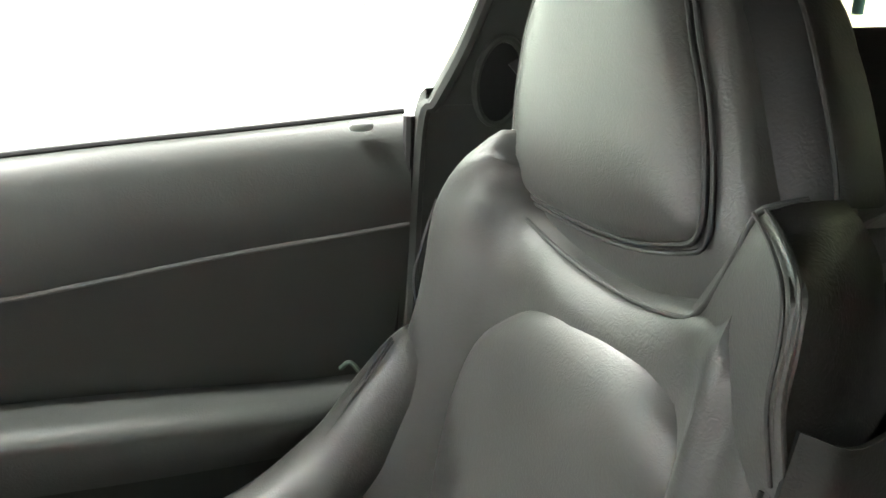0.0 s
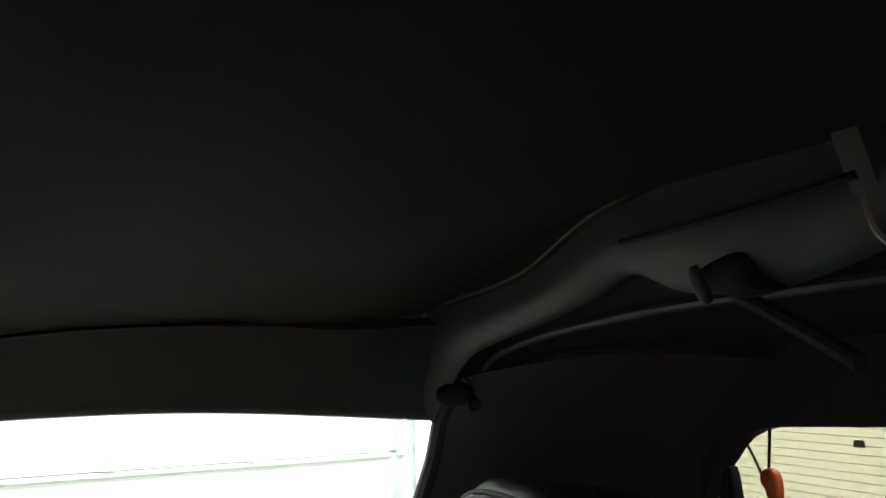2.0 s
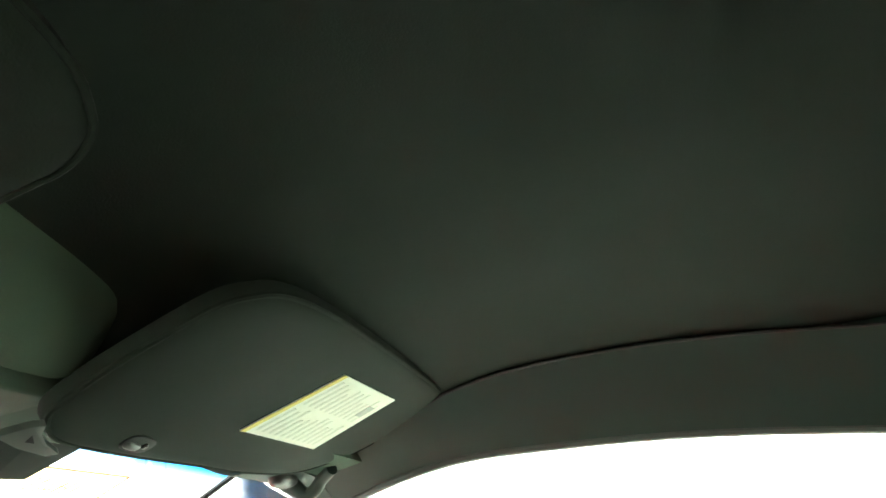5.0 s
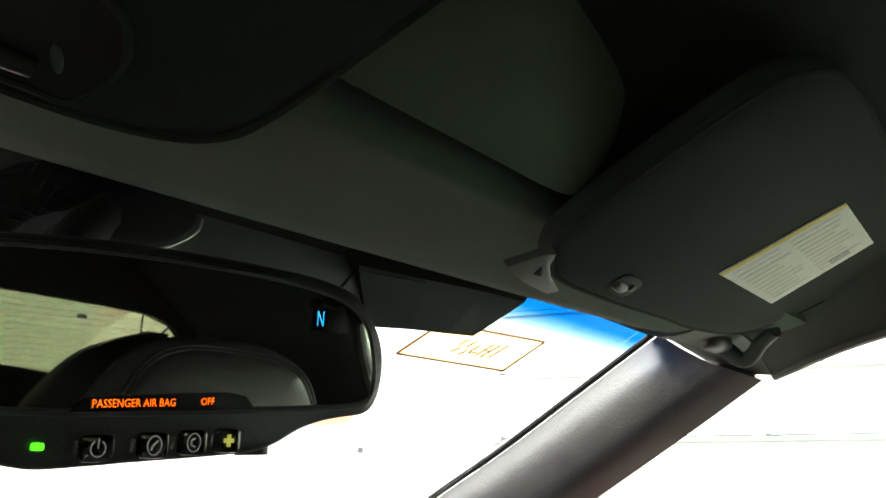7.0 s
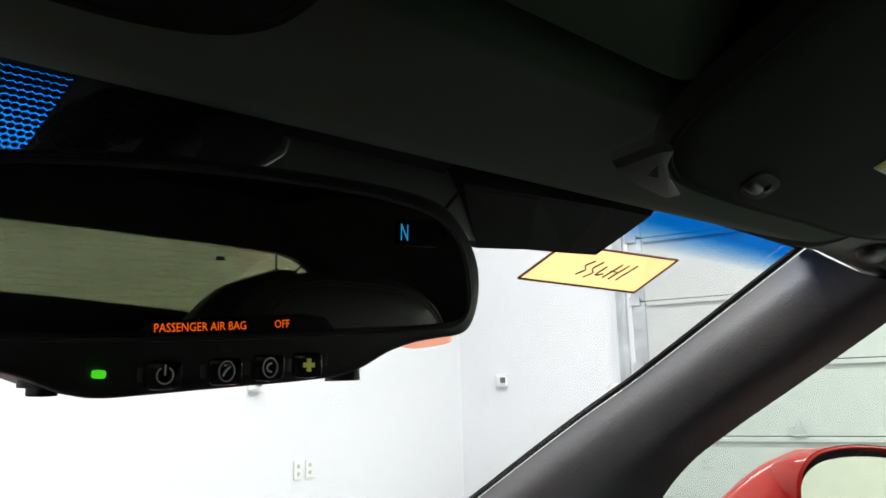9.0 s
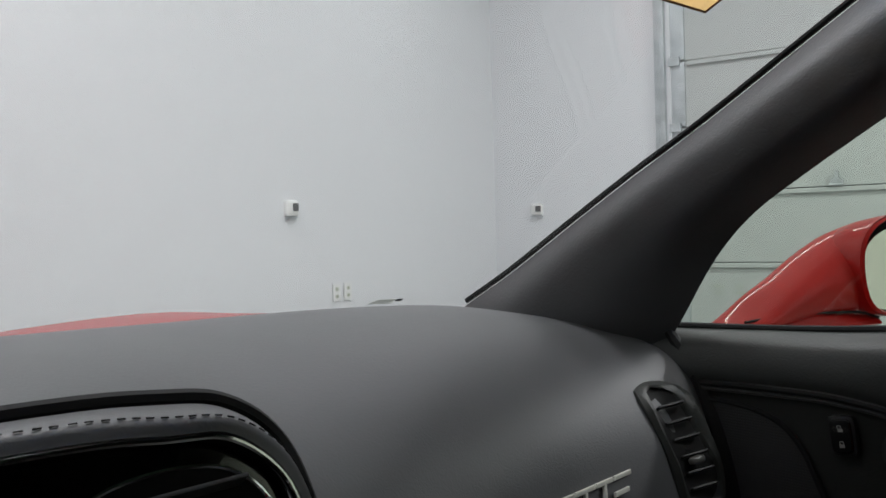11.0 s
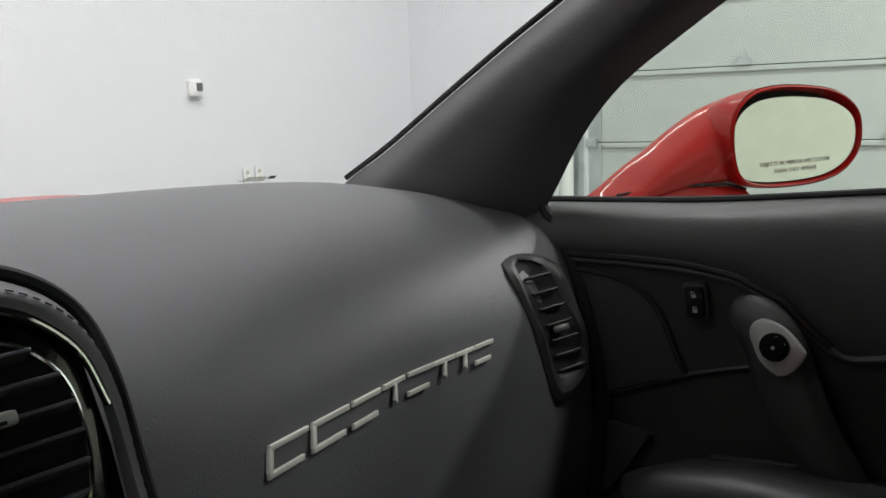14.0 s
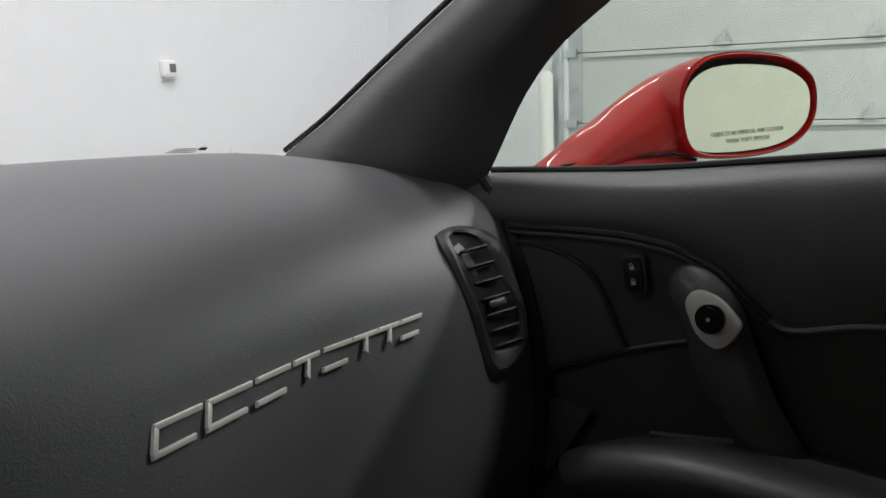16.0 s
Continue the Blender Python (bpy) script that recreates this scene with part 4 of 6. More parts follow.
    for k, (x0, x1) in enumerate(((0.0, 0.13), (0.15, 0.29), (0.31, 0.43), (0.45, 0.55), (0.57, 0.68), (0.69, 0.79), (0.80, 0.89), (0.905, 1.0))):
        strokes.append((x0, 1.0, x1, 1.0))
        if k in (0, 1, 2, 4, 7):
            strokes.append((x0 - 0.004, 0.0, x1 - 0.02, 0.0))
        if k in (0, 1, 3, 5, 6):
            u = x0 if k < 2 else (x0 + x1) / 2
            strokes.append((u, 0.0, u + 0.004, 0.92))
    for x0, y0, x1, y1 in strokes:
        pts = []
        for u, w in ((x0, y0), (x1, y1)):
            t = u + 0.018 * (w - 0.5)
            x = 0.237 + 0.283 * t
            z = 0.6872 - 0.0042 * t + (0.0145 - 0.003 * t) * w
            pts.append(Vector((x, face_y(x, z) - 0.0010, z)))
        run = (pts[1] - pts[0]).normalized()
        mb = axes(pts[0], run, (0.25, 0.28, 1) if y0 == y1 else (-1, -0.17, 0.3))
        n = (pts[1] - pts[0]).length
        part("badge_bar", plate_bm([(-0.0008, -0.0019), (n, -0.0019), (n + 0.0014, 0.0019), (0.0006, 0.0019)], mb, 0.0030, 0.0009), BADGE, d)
    return d


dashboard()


def centre_stack():
    c = thing("centre_stack", "gloss black centre console panel with chrome ringed air vents", "centre console")
    m = axes((0.03, 0.394, 0.779), (1, 0.02, 0), (0, 0.25, 0.97))
    out = [(-0.30, 0.058), (-0.03, 0.057), (0.020, 0.052), (0.044, 0.038), (0.052, 0.018), (0.056, -0.02), (0.057, -0.06), (0.057, -0.16), (0.05, -0.30), (-0.30, -0.30)]
    part("bezel", plate_bm(out, m @ Matrix.Translation((0, 0, -0.02)), 0.02, 0.004), GLOSS, c)
    c.location = (0.027, -0.002, 0.008)
    # padded brow over the panel
    brow = [[(-0.28, 0.424, 0.843), (-0.04, 0.424, 0.843), (0.034, 0.422, 0.839), (0.064, 0.420, 0.832), (0.086, 0.416, 0.813), (0.092, 0.400, 0.785), (0.094, 0.385, 0.74), (0.095, 0.362, 0.68), (0.095, 0.34, 0.60)],
            [(-0.28, 0.404, 0.8425), (-0.04, 0.404, 0.8425), (0.030, 0.403, 0.837), (0.059, 0.402, 0.831), (0.082, 0.401, 0.812), (0.091, 0.392, 0.784), (0.092, 0.377, 0.74), (0.093, 0.354, 0.68), (0.093, 0.33, 0.60)],
            [(-0.28, 0.398, 0.836), (-0.04, 0.398, 0.836), (0.027, 0.398, 0.831), (0.055, 0.398, 0.826), (0.078, 0.396, 0.806), (0.086, 0.388, 0.780), (0.087, 0.373, 0.74), (0.088, 0.350, 0.68), (0.088, 0.326, 0.60)]]
    b = part("brow", sheet_bm(brow, 4, 6, 0.006), BROW_LIT, c, "grey stitched leather brow, lightened for windshield light")
    run = curve_pts([(x, y - 0.0005, z + 0.0004) for x, y, z in brow[1]], 60)
    dashes, gone = [], 0.0
    for p, q in zip(run, run[1:]):
        n = max(1, int((q - p).length / 0.0055 + 0.5))
        if (q - p).length > 0.0055:
            dashes += [tube_bm([p.lerp(q, i / n), p.lerp(q, (i + 0.6) / n)], 0.0003, 5, 1) for i in range(n)]
        else:
            gone += (q - p).length
            if gone > 0.0055:
                gone = 0.0
                dashes.append(tube_bm([q, q + (q - p).normalized() * 0.0033], 0.0004, 5, 1))
    part("stitching", join_bm(*dashes), GAP, b, "dark dashed stitching")
    part("shadow_gap", tube_bm([(x + 0.003, y + 0.006, z + 0.001) for x, y, z in brow[0]], 0.0045, 8, 6), GAP, c)
    part("chrome_edge", tube_bm([(x - 0.001, y + 0.0005, z - 0.002) for x, y, z in brow[2][:6]], 0.0015, 8, 6), CHROME, c, "thin chrome edge")
    for cx in (-0.008, -0.20):
        mv = m @ Matrix.Translation((cx, -0.012, 0.001))
        ring = ellipse(0.052, 0.050, 20, 2.5)
        v = part("vent", plate_bm(ring, mv, 0.0015), GAP, c)
        part("vent_ring", ring_bm(ring, mv @ Matrix.Translation((0, 0, 0.002)), 0.0013, 3), CHROME, v)
        for k in range(7):
            y = -0.036 + 0.0125 * k
            w = 0.049 * math.sqrt(max(0.05, 1 - (abs(y) / 0.052) ** 2.5))
            part("slat", box_bm((w * 2, 0.0022, 0.012), mv @ Matrix.Translation((0, y, 0.005)) @ Matrix.Rotation(radians(-20), 4, "X"), 0.001), PILLAR, v)
        tb = part("tab", box_bm((0.026, 0.0062, 0.006), mv @ Matrix.Translation((0.010, 0.0165, 0.013)), 0.002), SATIN, v, "grey vent slider")
        part("tab_slot", box_bm((0.018, 0.0016, 0.001), mv @ Matrix.Translation((0.009, 0.0155, 0.0163)), 0.0003), GAP, tb)
    mv = m @ Matrix.Translation((-0.103, -0.01, 0.001))
    part("screen", plate_bm([(-0.045, -0.035), (0.045, -0.035), (0.045, 0.028), (-0.045, 0.028)], mv, 0.002, 0.001), SCREEN, c)
    part("readout", plate_bm([(-0.03, 0.0), (0.04, 0.0), (0.04, 0.004), (-0.03, 0.004)], mv @ Matrix.Translation((0, 0.014, 0.002)), 0.0006), AMBER, c, "orange lit read-out line")


centre_stack()


# ---- passenger door ----
def trim_z(y):
    t = [(0.70, 0.747), (0.52, 0.7475), (0.46, 0.7495), (0.405, 0.750), (0.35, 0.745), (0.303, 0.7265), (0.275, 0.703), (0.255, 0.687), (0.24, 0.683), (0.175, 0.697), (0.09, 0.696), (-0.02, 0.709), (-0.137, 0.724), (-0.36, 0.745)]
    for (a, za), (b, zb) in zip(t, t[1:]):
        if y >= b:
            return za + (zb - za) * (a - y) / (a - b)
    return t[-1][1]


def door_panel():
    d = thing("door_1", "black passenger door, closed, with red outside mirror", "car door", kind="structure")
    pad, low = [], []
    for y in (0.60, 0.52, 0.46, 0.405, 0.35, 0.303, 0.275, 0.255, 0.24, 0.175, 0.09, -0.02, -0.137, -0.25, -0.352):
        b, t = belt(y), trim_z(y)
        h = b - t
        pad.append([(0.742, y, b - 0.004), (0.728, y, b), (0.711, y, b - 0.002 - 0.05 * h), (0.698, y, b - 0.002 - 0.20 * h), (0.690, y, b - 0.5 * h), (0.687, y, b - 0.78 * h), (0.689, y, t)])
        low.append([(0.690, y, t), (0.692, y, t - 0.03), (0.696, y, 0.62), (0.700, y, 0.54), (0.695, y, 0.45), (0.70, y, 0.30), (0.72, y, 0.20)])
    part("upper_pad", sheet_bm(pad, 3, 4, 0.01), DOOR, d)
    part("lower_panel", sheet_bm(low, 3, 4, 0.01), DOOR_LOW, d)
    part("belt_seal", tube_bm([(0.732, y, belt(y) + 0.002) for y in (0.58, 0.4, 0.2, 0.0, -0.2, -0.355)], 0.004, 8, 5), GAP, d, "black rubber window seal")
    front = [(0.689, y, trim_z(y)) for y in (0.525, 0.48, 0.44, 0.40, 0.37, 0.345, 0.32, 0.303, 0.288, 0.275, 0.258)]
    part("panel_groove", tube_bm([(x - 0.003, y, z) for x, y, z in front], 0.0036, 8, 4), GAP, d)
    part("groove_bead", tube_bm([(x - 0.001, y - 0.001, z - 0.0055) for x, y, z in front], 0.0026, 8, 4), LEATHER, d, "thin raised bead under the groove")
    part("trim_bead", tube_bm([(0.686, y, trim_z(y)) for y in (0.262, 0.24, 0.175, 0.09, -0.02, -0.137, -0.25, -0.35)], 0.003, 8, 4), LEATHER, d, "thin raised bead along the door")
    part("rear_edge", tube_bm([(0.70, -0.352, 0.868), (0.697, -0.350, 0.80), (0.70, -0.345, 0.70), (0.705, -0.335, 0.55)], 0.007, 8, 5), GAP, d)
    m = axes((0.694, 0.40, 0.65), (0, -1, 0), (0, 0, 1))
    spk = [local(m, (0, y, z)) for y, z in ((0.53, 0.731), (0.49, 0.7295), (0.46, 0.724), (0.436, 0.712), (0.418, 0.690), (0.405, 0.661), (0.394, 0.639), (0.45, 0.6155), (0.53, 0.584))]
    g = part("speaker_grille", plate_bm(spk, m @ Matrix.Translation((0, 0, 0.002)), 0.004, 0.001), GRILLE, d, "black perforated speaker grille")
    part("grille_edge", tube_bm([m @ Vector((x, y, 0.005)) for x, y in spk[:7]], 0.003, 8, 3), GAP, g)
    part("lower_line", tube_bm([(0.692, 0.53, 0.582), (0.692, 0.45, 0.6135), (0.692, 0.394, 0.637), (0.692, 0.332, 0.657), (0.692, 0.29, 0.664)], 0.0020, 8, 4), LEATHER, d)
    low2 = [local(m, (0, y, z)) for y, z in ((0.53, 0.571), (0.498, 0.570), (0.465, 0.570), (0.429, 0.5685), (0.459, 0.52), (0.48, 0.49), (0.53, 0.47))]
    part("lower_grille", plate_bm(low2, m @ Matrix.Translation((0, 0, 0.002)), 0.004, 0.001), GRILLE, d, "black perforated lower speaker grille")
    # lock switch
    ms = axes((0.689, 0.3815, 0.715), (0, -1, 0.12), (0, 0.22, 1))
    sw = part("lock_switch", plate_bm(ellipse(0.0125, 0.0185, 20, 6), ms, 0.006, 0.002), TRIM, d, "black rocker switch with padlock marks")
    part("switch_face", plate_bm(ellipse(0.0095, 0.0155, 20, 6), ms @ Matrix.Translation((0, 0, 0.006)), 0.002, 0.0008), GLOSS, sw)
    for s, dx in ((0.0072, -0.0008), (-0.0072, 0.0)):
        mk = ms @ Matrix.Translation((0, s, 0.0082))
        part("padlock_mark", join_bm(plate_bm([(-0.0022, -0.003), (0.0022, -0.003), (0.0022, 0.0003), (-0.0022, 0.0003)], mk, 0.0003),
                                     tube_bm([mk @ Vector(p) for p in ((-0.0015 + dx, 0.0003, 0.0003), (-0.0013 + dx, 0.0026, 0.0003), (0.0013 + dx, 0.0026, 0.0003), (0.0015 + dx, 0.0006, 0.0003))], 0.0004, 5, 3)), ICON, sw)
    # pull handle with its silver button plate
    grip = [(0.694, 0.338, 0.710), (0.682, 0.324, 0.706), (0.674, 0.304, 0.690), (0.671, 0.289, 0.655), (0.669, 0.270, 0.620), (0.674, 0.243, 0.575), (0.692, 0.218, 0.52)]
    rows = []
    path = curve_pts(grip, 5)
    for i, p in enumerate(path):
        t = i / (len(path) - 1)
        w = 0.010 + 0.019 * math.sin(math.pi * min(0.75, 0.10 + t * 0.9)) ** 0.8
        dvec = (path[min(i + 1, len(path) - 1)] - path[max(i - 1, 0)]).normalized()
        side = dvec.cross(Vector((1, 0, 0))).normalized()
        out = side.cross(dvec).normalized()
        rows.append([p + side * math.cos(a) * w + out * math.sin(a) * 0.015 for a in [2 * math.pi * j / 14 for j in range(14)]])
    bm = grid_bm(rows, wrap=True)
    bmesh.ops.holes_fill(bm, edges=bm.edges[:], sides=0)
    bmesh.ops.recalc_face_normals(bm, faces=bm.faces)
    h = part("pull_handle", bm, DOOR, d, "black moulded pull handle")
    mp = axes((0.6545, 0.293, 0.694), (0.0, -0.86, -0.5), (0.10, -0.5, 0.86))
    plate = [local(mp, (0.652, y, z)) for y, z in ((0.316, 0.703), (0.313, 0.712), (0.304, 0.7165), (0.287, 0.711), (0.272, 0.697), (0.269, 0.689), (0.278, 0.674), (0.290, 0.669), (0.305, 0.679), (0.312, 0.692))]
    s = part("button_plate", plate_bm(plate, mp, 0.006, 0.002, True, 3), SATIN, h, "satin silver plate")
    mb = mp @ Matrix.Translation((0.0, 0.0, 0.008))
    part("door_button", disc_bm(0.0125, 0.009, mb, 28, 0.003), GLOSS, s, "black round door release button")
    part("button_mark", disc_bm(0.0016, 0.001, mb @ Matrix.Translation((0, 0, 0.005)), 12), ICON, s)
    # armrest
    arm = [[(0.690, 0.440, 0.527), (0.690, 0.36, 0.560), (0.690, 0.24, 0.578), (0.69, 0.0, 0.572), (0.69, -0.20, 0.557), (0.695, -0.33, 0.552)],
           [(0.640, 0.436, 0.536), (0.628, 0.375, 0.567), (0.622, 0.26, 0.588), (0.625, 0.0, 0.578), (0.635, -0.20, 0.562), (0.66, -0.33, 0.557)],
           [(0.615, 0.415, 0.522), (0.602, 0.35, 0.550), (0.598, 0.24, 0.568), (0.605, 0.0, 0.557), (0.615, -0.20, 0.542), (0.65, -0.33, 0.542)],
           [(0.640, 0.400, 0.495), (0.630, 0.33, 0.500), (0.63, 0.22, 0.500), (0.635, 0.0, 0.49), (0.645, -0.20, 0.485), (0.67, -0.33, 0.49)]]
    a = part("armrest", sheet_bm(arm, 4, 5, 0.01), DOOR, d, "black padded armrest")
    part("tray_edge", tube_bm([(0.668, 0.355, 0.570), (0.668, 0.31, 0.577), (0.668, 0.276, 0.583)], 0.003, 8, 4), DOOR, a)
    part("coat_clip", pillow_bm(ellipse(0.014, 0.006, 12, 3), axes((0.698, -0.296, 0.858), (0, -1, 0), (-0.3, 0, 1)), 0.004, 0.003, 4), GREY_CLIP, d, "small pale plastic clip")
    return d


door = door_panel()


# red outside mirror, on the door
def outside_mirror():
    m = axes((1.035, 0.402, 0.853), (0.893, -0.40, 0.02), (-0.03, 0.10, 1))
    rim = [local(m, p) for p in ((1.126, 0.361, 0.853), (1.120, 0.366, 0.886), (1.086, 0.384, 0.909), (1.040, 0.405, 0.917), (0.995, 0.425, 0.918), (0.958, 0.441, 0.911),
                                 (0.932, 0.451, 0.889), (0.923, 0.452, 0.852), (0.930, 0.445, 0.809), (0.962, 0.430, 0.794), (1.036, 0.396, 0.793), (1.085, 0.374, 0.803), (1.115, 0.363, 0.825))]
    rim = [(v.x, v.y) for v in curve_pts([(x, y, 0) for x, y in rim], 4, True)]
    rows = []
    for k in range(9):
        a = math.pi / 2 * k / 8
        s = math.cos(a) ** 0.55
        rows.append([m @ Vector((x * s - 0.01 * math.sin(a), y * s, -0.115 * math.sin(a))) for x, y in rim])
    bm = grid_bm(rows[:-1], wrap=True)
    bmesh.ops.holes_fill(bm, edges=[e for e in bm.edges if e.is_boundary and min((m.inverted() @ v.co).z for v in e.verts) < -0.05], sides=0)
    inner = [[m @ Vector((x * q, y * q * 0.985, -dz)) for x, y in rim] for q, dz in ((1.0, 0.0), (0.965, -0.003), (0.93, 0.002), (0.915, 0.018))]
    lip = grid_bm(inner, wrap=True)
    bm = join_bm(bm, lip)
    bmesh.ops.remove_doubles(bm, verts=bm.verts, dist=1e-5)
    bmesh.ops.recalc_face_normals(bm, faces=bm.faces)
    mir = part("side_mirror", bm, RED, door, "glossy red outside mirror housing")
    # arm flaring down to the door: closed sections from the foot into the housing
    rings = []
    for x, yc, top, low, deep in ((0.770, 0.550, 0.790, 0.765, 0.030), (0.795, 0.545, 0.798, 0.778, 0.034), (0.825, 0.538, 0.812, 0.784, 0.038), (0.860, 0.530, 0.832, 0.787, 0.042), (0.895, 0.520, 0.850, 0.788, 0.046), (0.930, 0.508, 0.871, 0.787, 0.052), (0.960, 0.500, 0.887, 0.787, 0.054), (0.990, 0.490, 0.900, 0.788, 0.054), (1.030, 0.480, 0.910, 0.80, 0.045)):
        h = (top - low) / 2
        rings.append([Vector((x, yc + q[0], low + h + q[1])) for q in ellipse(deep, h, 24, 2.3)])
    cols = [curve_pts(list(c), 4) for c in zip(*rings)]
    bm = grid_bm([list(r) for r in zip(*cols)], wrap=True)
    bmesh.ops.holes_fill(bm, edges=[e for e in bm.edges if e.is_boundary], sides=0)
    bmesh.ops.recalc_face_normals(bm, faces=bm.faces)
    part("mirror_arm", bm, RED, mir)
    base = [[(0.790, 0.530, 0.797), (0.87, 0.492, 0.801), (0.955, 0.452, 0.797)], [(0.780, 0.525, 0.780), (0.87, 0.484, 0.782), (0.955, 0.446, 0.784)], [(0.79, 0.60, 0.775), (0.87, 0.58, 0.778), (0.955, 0.55, 0.78)]]
    part("arm_foot", sheet_bm(base, 4, 6, 0.004), RED, mir)
    part("arm_gap", tube_bm([(0.790, 0.528, 0.799), (0.83, 0.510, 0.802), (0.87, 0.490, 0.803), (0.93, 0.460, 0.801), (0.955, 0.444, 0.793)], 0.0016, 6, 5), GAP, mir)
    gl = [(x * 0.875 - 0.004, y * 0.82 - 0.003) for x, y in rim]
    mg = m @ Matrix.Translation((0, 0, -0.007))
    part("mirror_rubber", plate_bm([(x * 0.95, y * 0.94) for x, y in rim], mg @ Matrix.Translation((0, 0, -0.020)), 0.005), GAP, mir)
    tilt = mg @ Matrix.Rotation(radians(-3), 4, "Y") @ Matrix.Rotation(radians(2), 4, "X")
    g = part("mirror_glass", plate_bm(gl, tilt @ Matrix.Translation((0, 0, 0.004)), 0.002, 0), MIRROR, mir, "oval convex mirror glass with a printed warning")
    for words, dy in (("OBJECTS IN MIRROR ARE CLOSER", -0.030), ("THAN THEY APPEAR", -0.0395)):
        part("warning_print", text_bm(words, 0.0074, tilt @ Matrix.Translation((-0.016, dy, 0.0066))), PRINT_DARK, g)


outside_mirror()


# ---- passenger seat ----
def seat():
    s = thing("bucket_seat", "dark grey leather passenger bucket seat with built-in headrest", "seat")
    cx = 0.352

    def collar(x):
        t = ((0.13, 0.93), (0.168, 0.918), (0.187, 0.902), (0.20, 0.866), (0.216, 0.834), (0.24, 0.819), (0.31, 0.807), (0.41, 0.806), (0.46, 0.816), (0.485, 0.838), (0.505, 0.868), (0.53, 0.92))
        if x <= t[0][0] or x >= t[-1][0]:
            return 1.0
        for (a, za), (b, zb) in zip(t, t[1:]):
            if x <= b:
                return za + (zb - za) * (x - a) / (b - a)
    rows = []
    for z, xo, xi, ye, yv in ((0.46, 0.602, 0.080, -0.245, -0.33), (0.54, 0.600, 0.083, -0.268, -0.345), (0.62, 0.597, 0.085, -0.300, -0.36), (0.68, 0.592, 0.085, -0.318, -0.37),
                              (0.73, 0.590, 0.085, -0.328, -0.378), (0.79, 0.594, 0.086, -0.338, -0.388), (0.83, 0.587, 0.088, -0.352, -0.395), (0.862, 0.566, 0.090, -0.372, -0.402),
                              (0.885, 0.532, 0.098, -0.396, -0.408), (0.905, 0.49, 0.108, -0.412, -0.418), (0.922, 0.44, 0.125, -0.430, -0.435), (0.935, 0.40, 0.15, -0.455, -0.455)):
        k = min(1.0, (xo - xi) / 0.46)
        e = 0.02 + 0.9 * max(0.0, z - 0.80)
        line = [(xo - 0.02, ye - 0.085, z - e), (xo, ye - 0.05, z - e * 0.4), (xo - 0.004, ye - 0.014, z), (xo - 0.025 * k, ye, z), (xo - 0.055 * k, ye - 0.010, z), (xo - 0.085 * k, (ye + yv) / 2, z), (xo - 0.125 * k, yv, z), ((xo + xi) / 2, yv + 0.006, z),
                (xi + 0.125 * k, yv, z), (xi + 0.080 * k, (ye + yv) / 2, z), (xi + 0.046 * k, ye - 0.008, z), (xi + 0.018 * k, ye, z), (xi, ye - 0.016, z), (xi + 0.004, ye - 0.030, z - e * 0.2)]
        # the middle dips below the headrest and turns away behind it
        for j, (x, y, q) in enumerate(line):
            v = collar(x)
            if q > v:
                line[j] = (x, y - min(0.06, 0.75 * (q - v) ** 0.8), v + 0.12 * (q - v))
        # the inboard corner stays tucked behind its side cover
        sink = 0.026 * max(0.0, min(1.0, (z - 0.68) / 0.08))
        line = [(max(x, 0.175), -0.455, min(q, 0.895)) if x < 0.165 and z > 0.84 else (x, y, q) for x, y, q in line]
        rows.append([(x + 0.5 * sink, min(y, max(y, -0.432) - sink), z0) if x < 0.15 else (x, y, z0) for x, y, z0 in line])
    part("backrest", sheet_bm(rows, 3, 3, 0.005), LEATHER, s)
    # stitched seams over the shoulders
    part("seam", tube_bm([(0.597, -0.352, 0.80), (0.600, -0.338, 0.75), (0.592, -0.327, 0.71), (0.560, -0.330, 0.672), (0.52, -0.345, 0.655), (0.49, -0.36, 0.648)], 0.0022, 6, 5), SEAM, s)
    # inboard shoulder: rounded pad, double seam and a side darkened to carry its shade
    pad = [[(0.229, -0.402, 0.830), (0.202, -0.402, 0.875), (0.182, -0.400, 0.905), (0.177, -0.404, 0.913)],
           [(0.210, -0.396, 0.809), (0.166, -0.383, 0.868), (0.137, -0.375, 0.906), (0.132, -0.378, 0.912)],
           [(0.188, -0.390, 0.789), (0.136, -0.368, 0.853), (0.099, -0.355, 0.899), (0.100, -0.360, 0.903)],
           [(0.168, -0.385, 0.766), (0.121, -0.363, 0.828), (0.090, -0.350, 0.878), (0.090, -0.355, 0.880)],
           [(0.151, -0.383, 0.741), (0.115, -0.361, 0.793), (0.088, -0.348, 0.843), (0.088, -0.353, 0.845)],
           [(0.137, -0.389, 0.704), (0.103, -0.367, 0.756), (0.082, -0.354, 0.800), (0.082, -0.359, 0.802)]]
    part("shoulder_pad", sheet_bm(pad, 5, 5, 0.005), LEATHER, s)
    side = [[(0.177, -0.404, 0.913), (0.171, -0.420, 0.918), (0.175, -0.455, 0.916)],
           [(0.132, -0.378, 0.912), (0.134, -0.402, 0.916), (0.145, -0.441, 0.911)],
           [(0.100, -0.360, 0.903), (0.113, -0.400, 0.901), (0.149, -0.465, 0.884)],
           [(0.090, -0.355, 0.880), (0.102, -0.395, 0.878), (0.135, -0.460, 0.859)],
           [(0.088, -0.353, 0.845), (0.097, -0.393, 0.840), (0.120, -0.458, 0.823)],
           [(0.082, -0.359, 0.802), (0.086, -0.399, 0.794), (0.103, -0.464, 0.772)]]
    part("side_cover", sheet_bm(side, 5, 5, 0.005), LEATHER_DARK_SHADE, s, "leather backrest side, its shade put in as a darker colour")
    edge = [q[3] for q in pad]
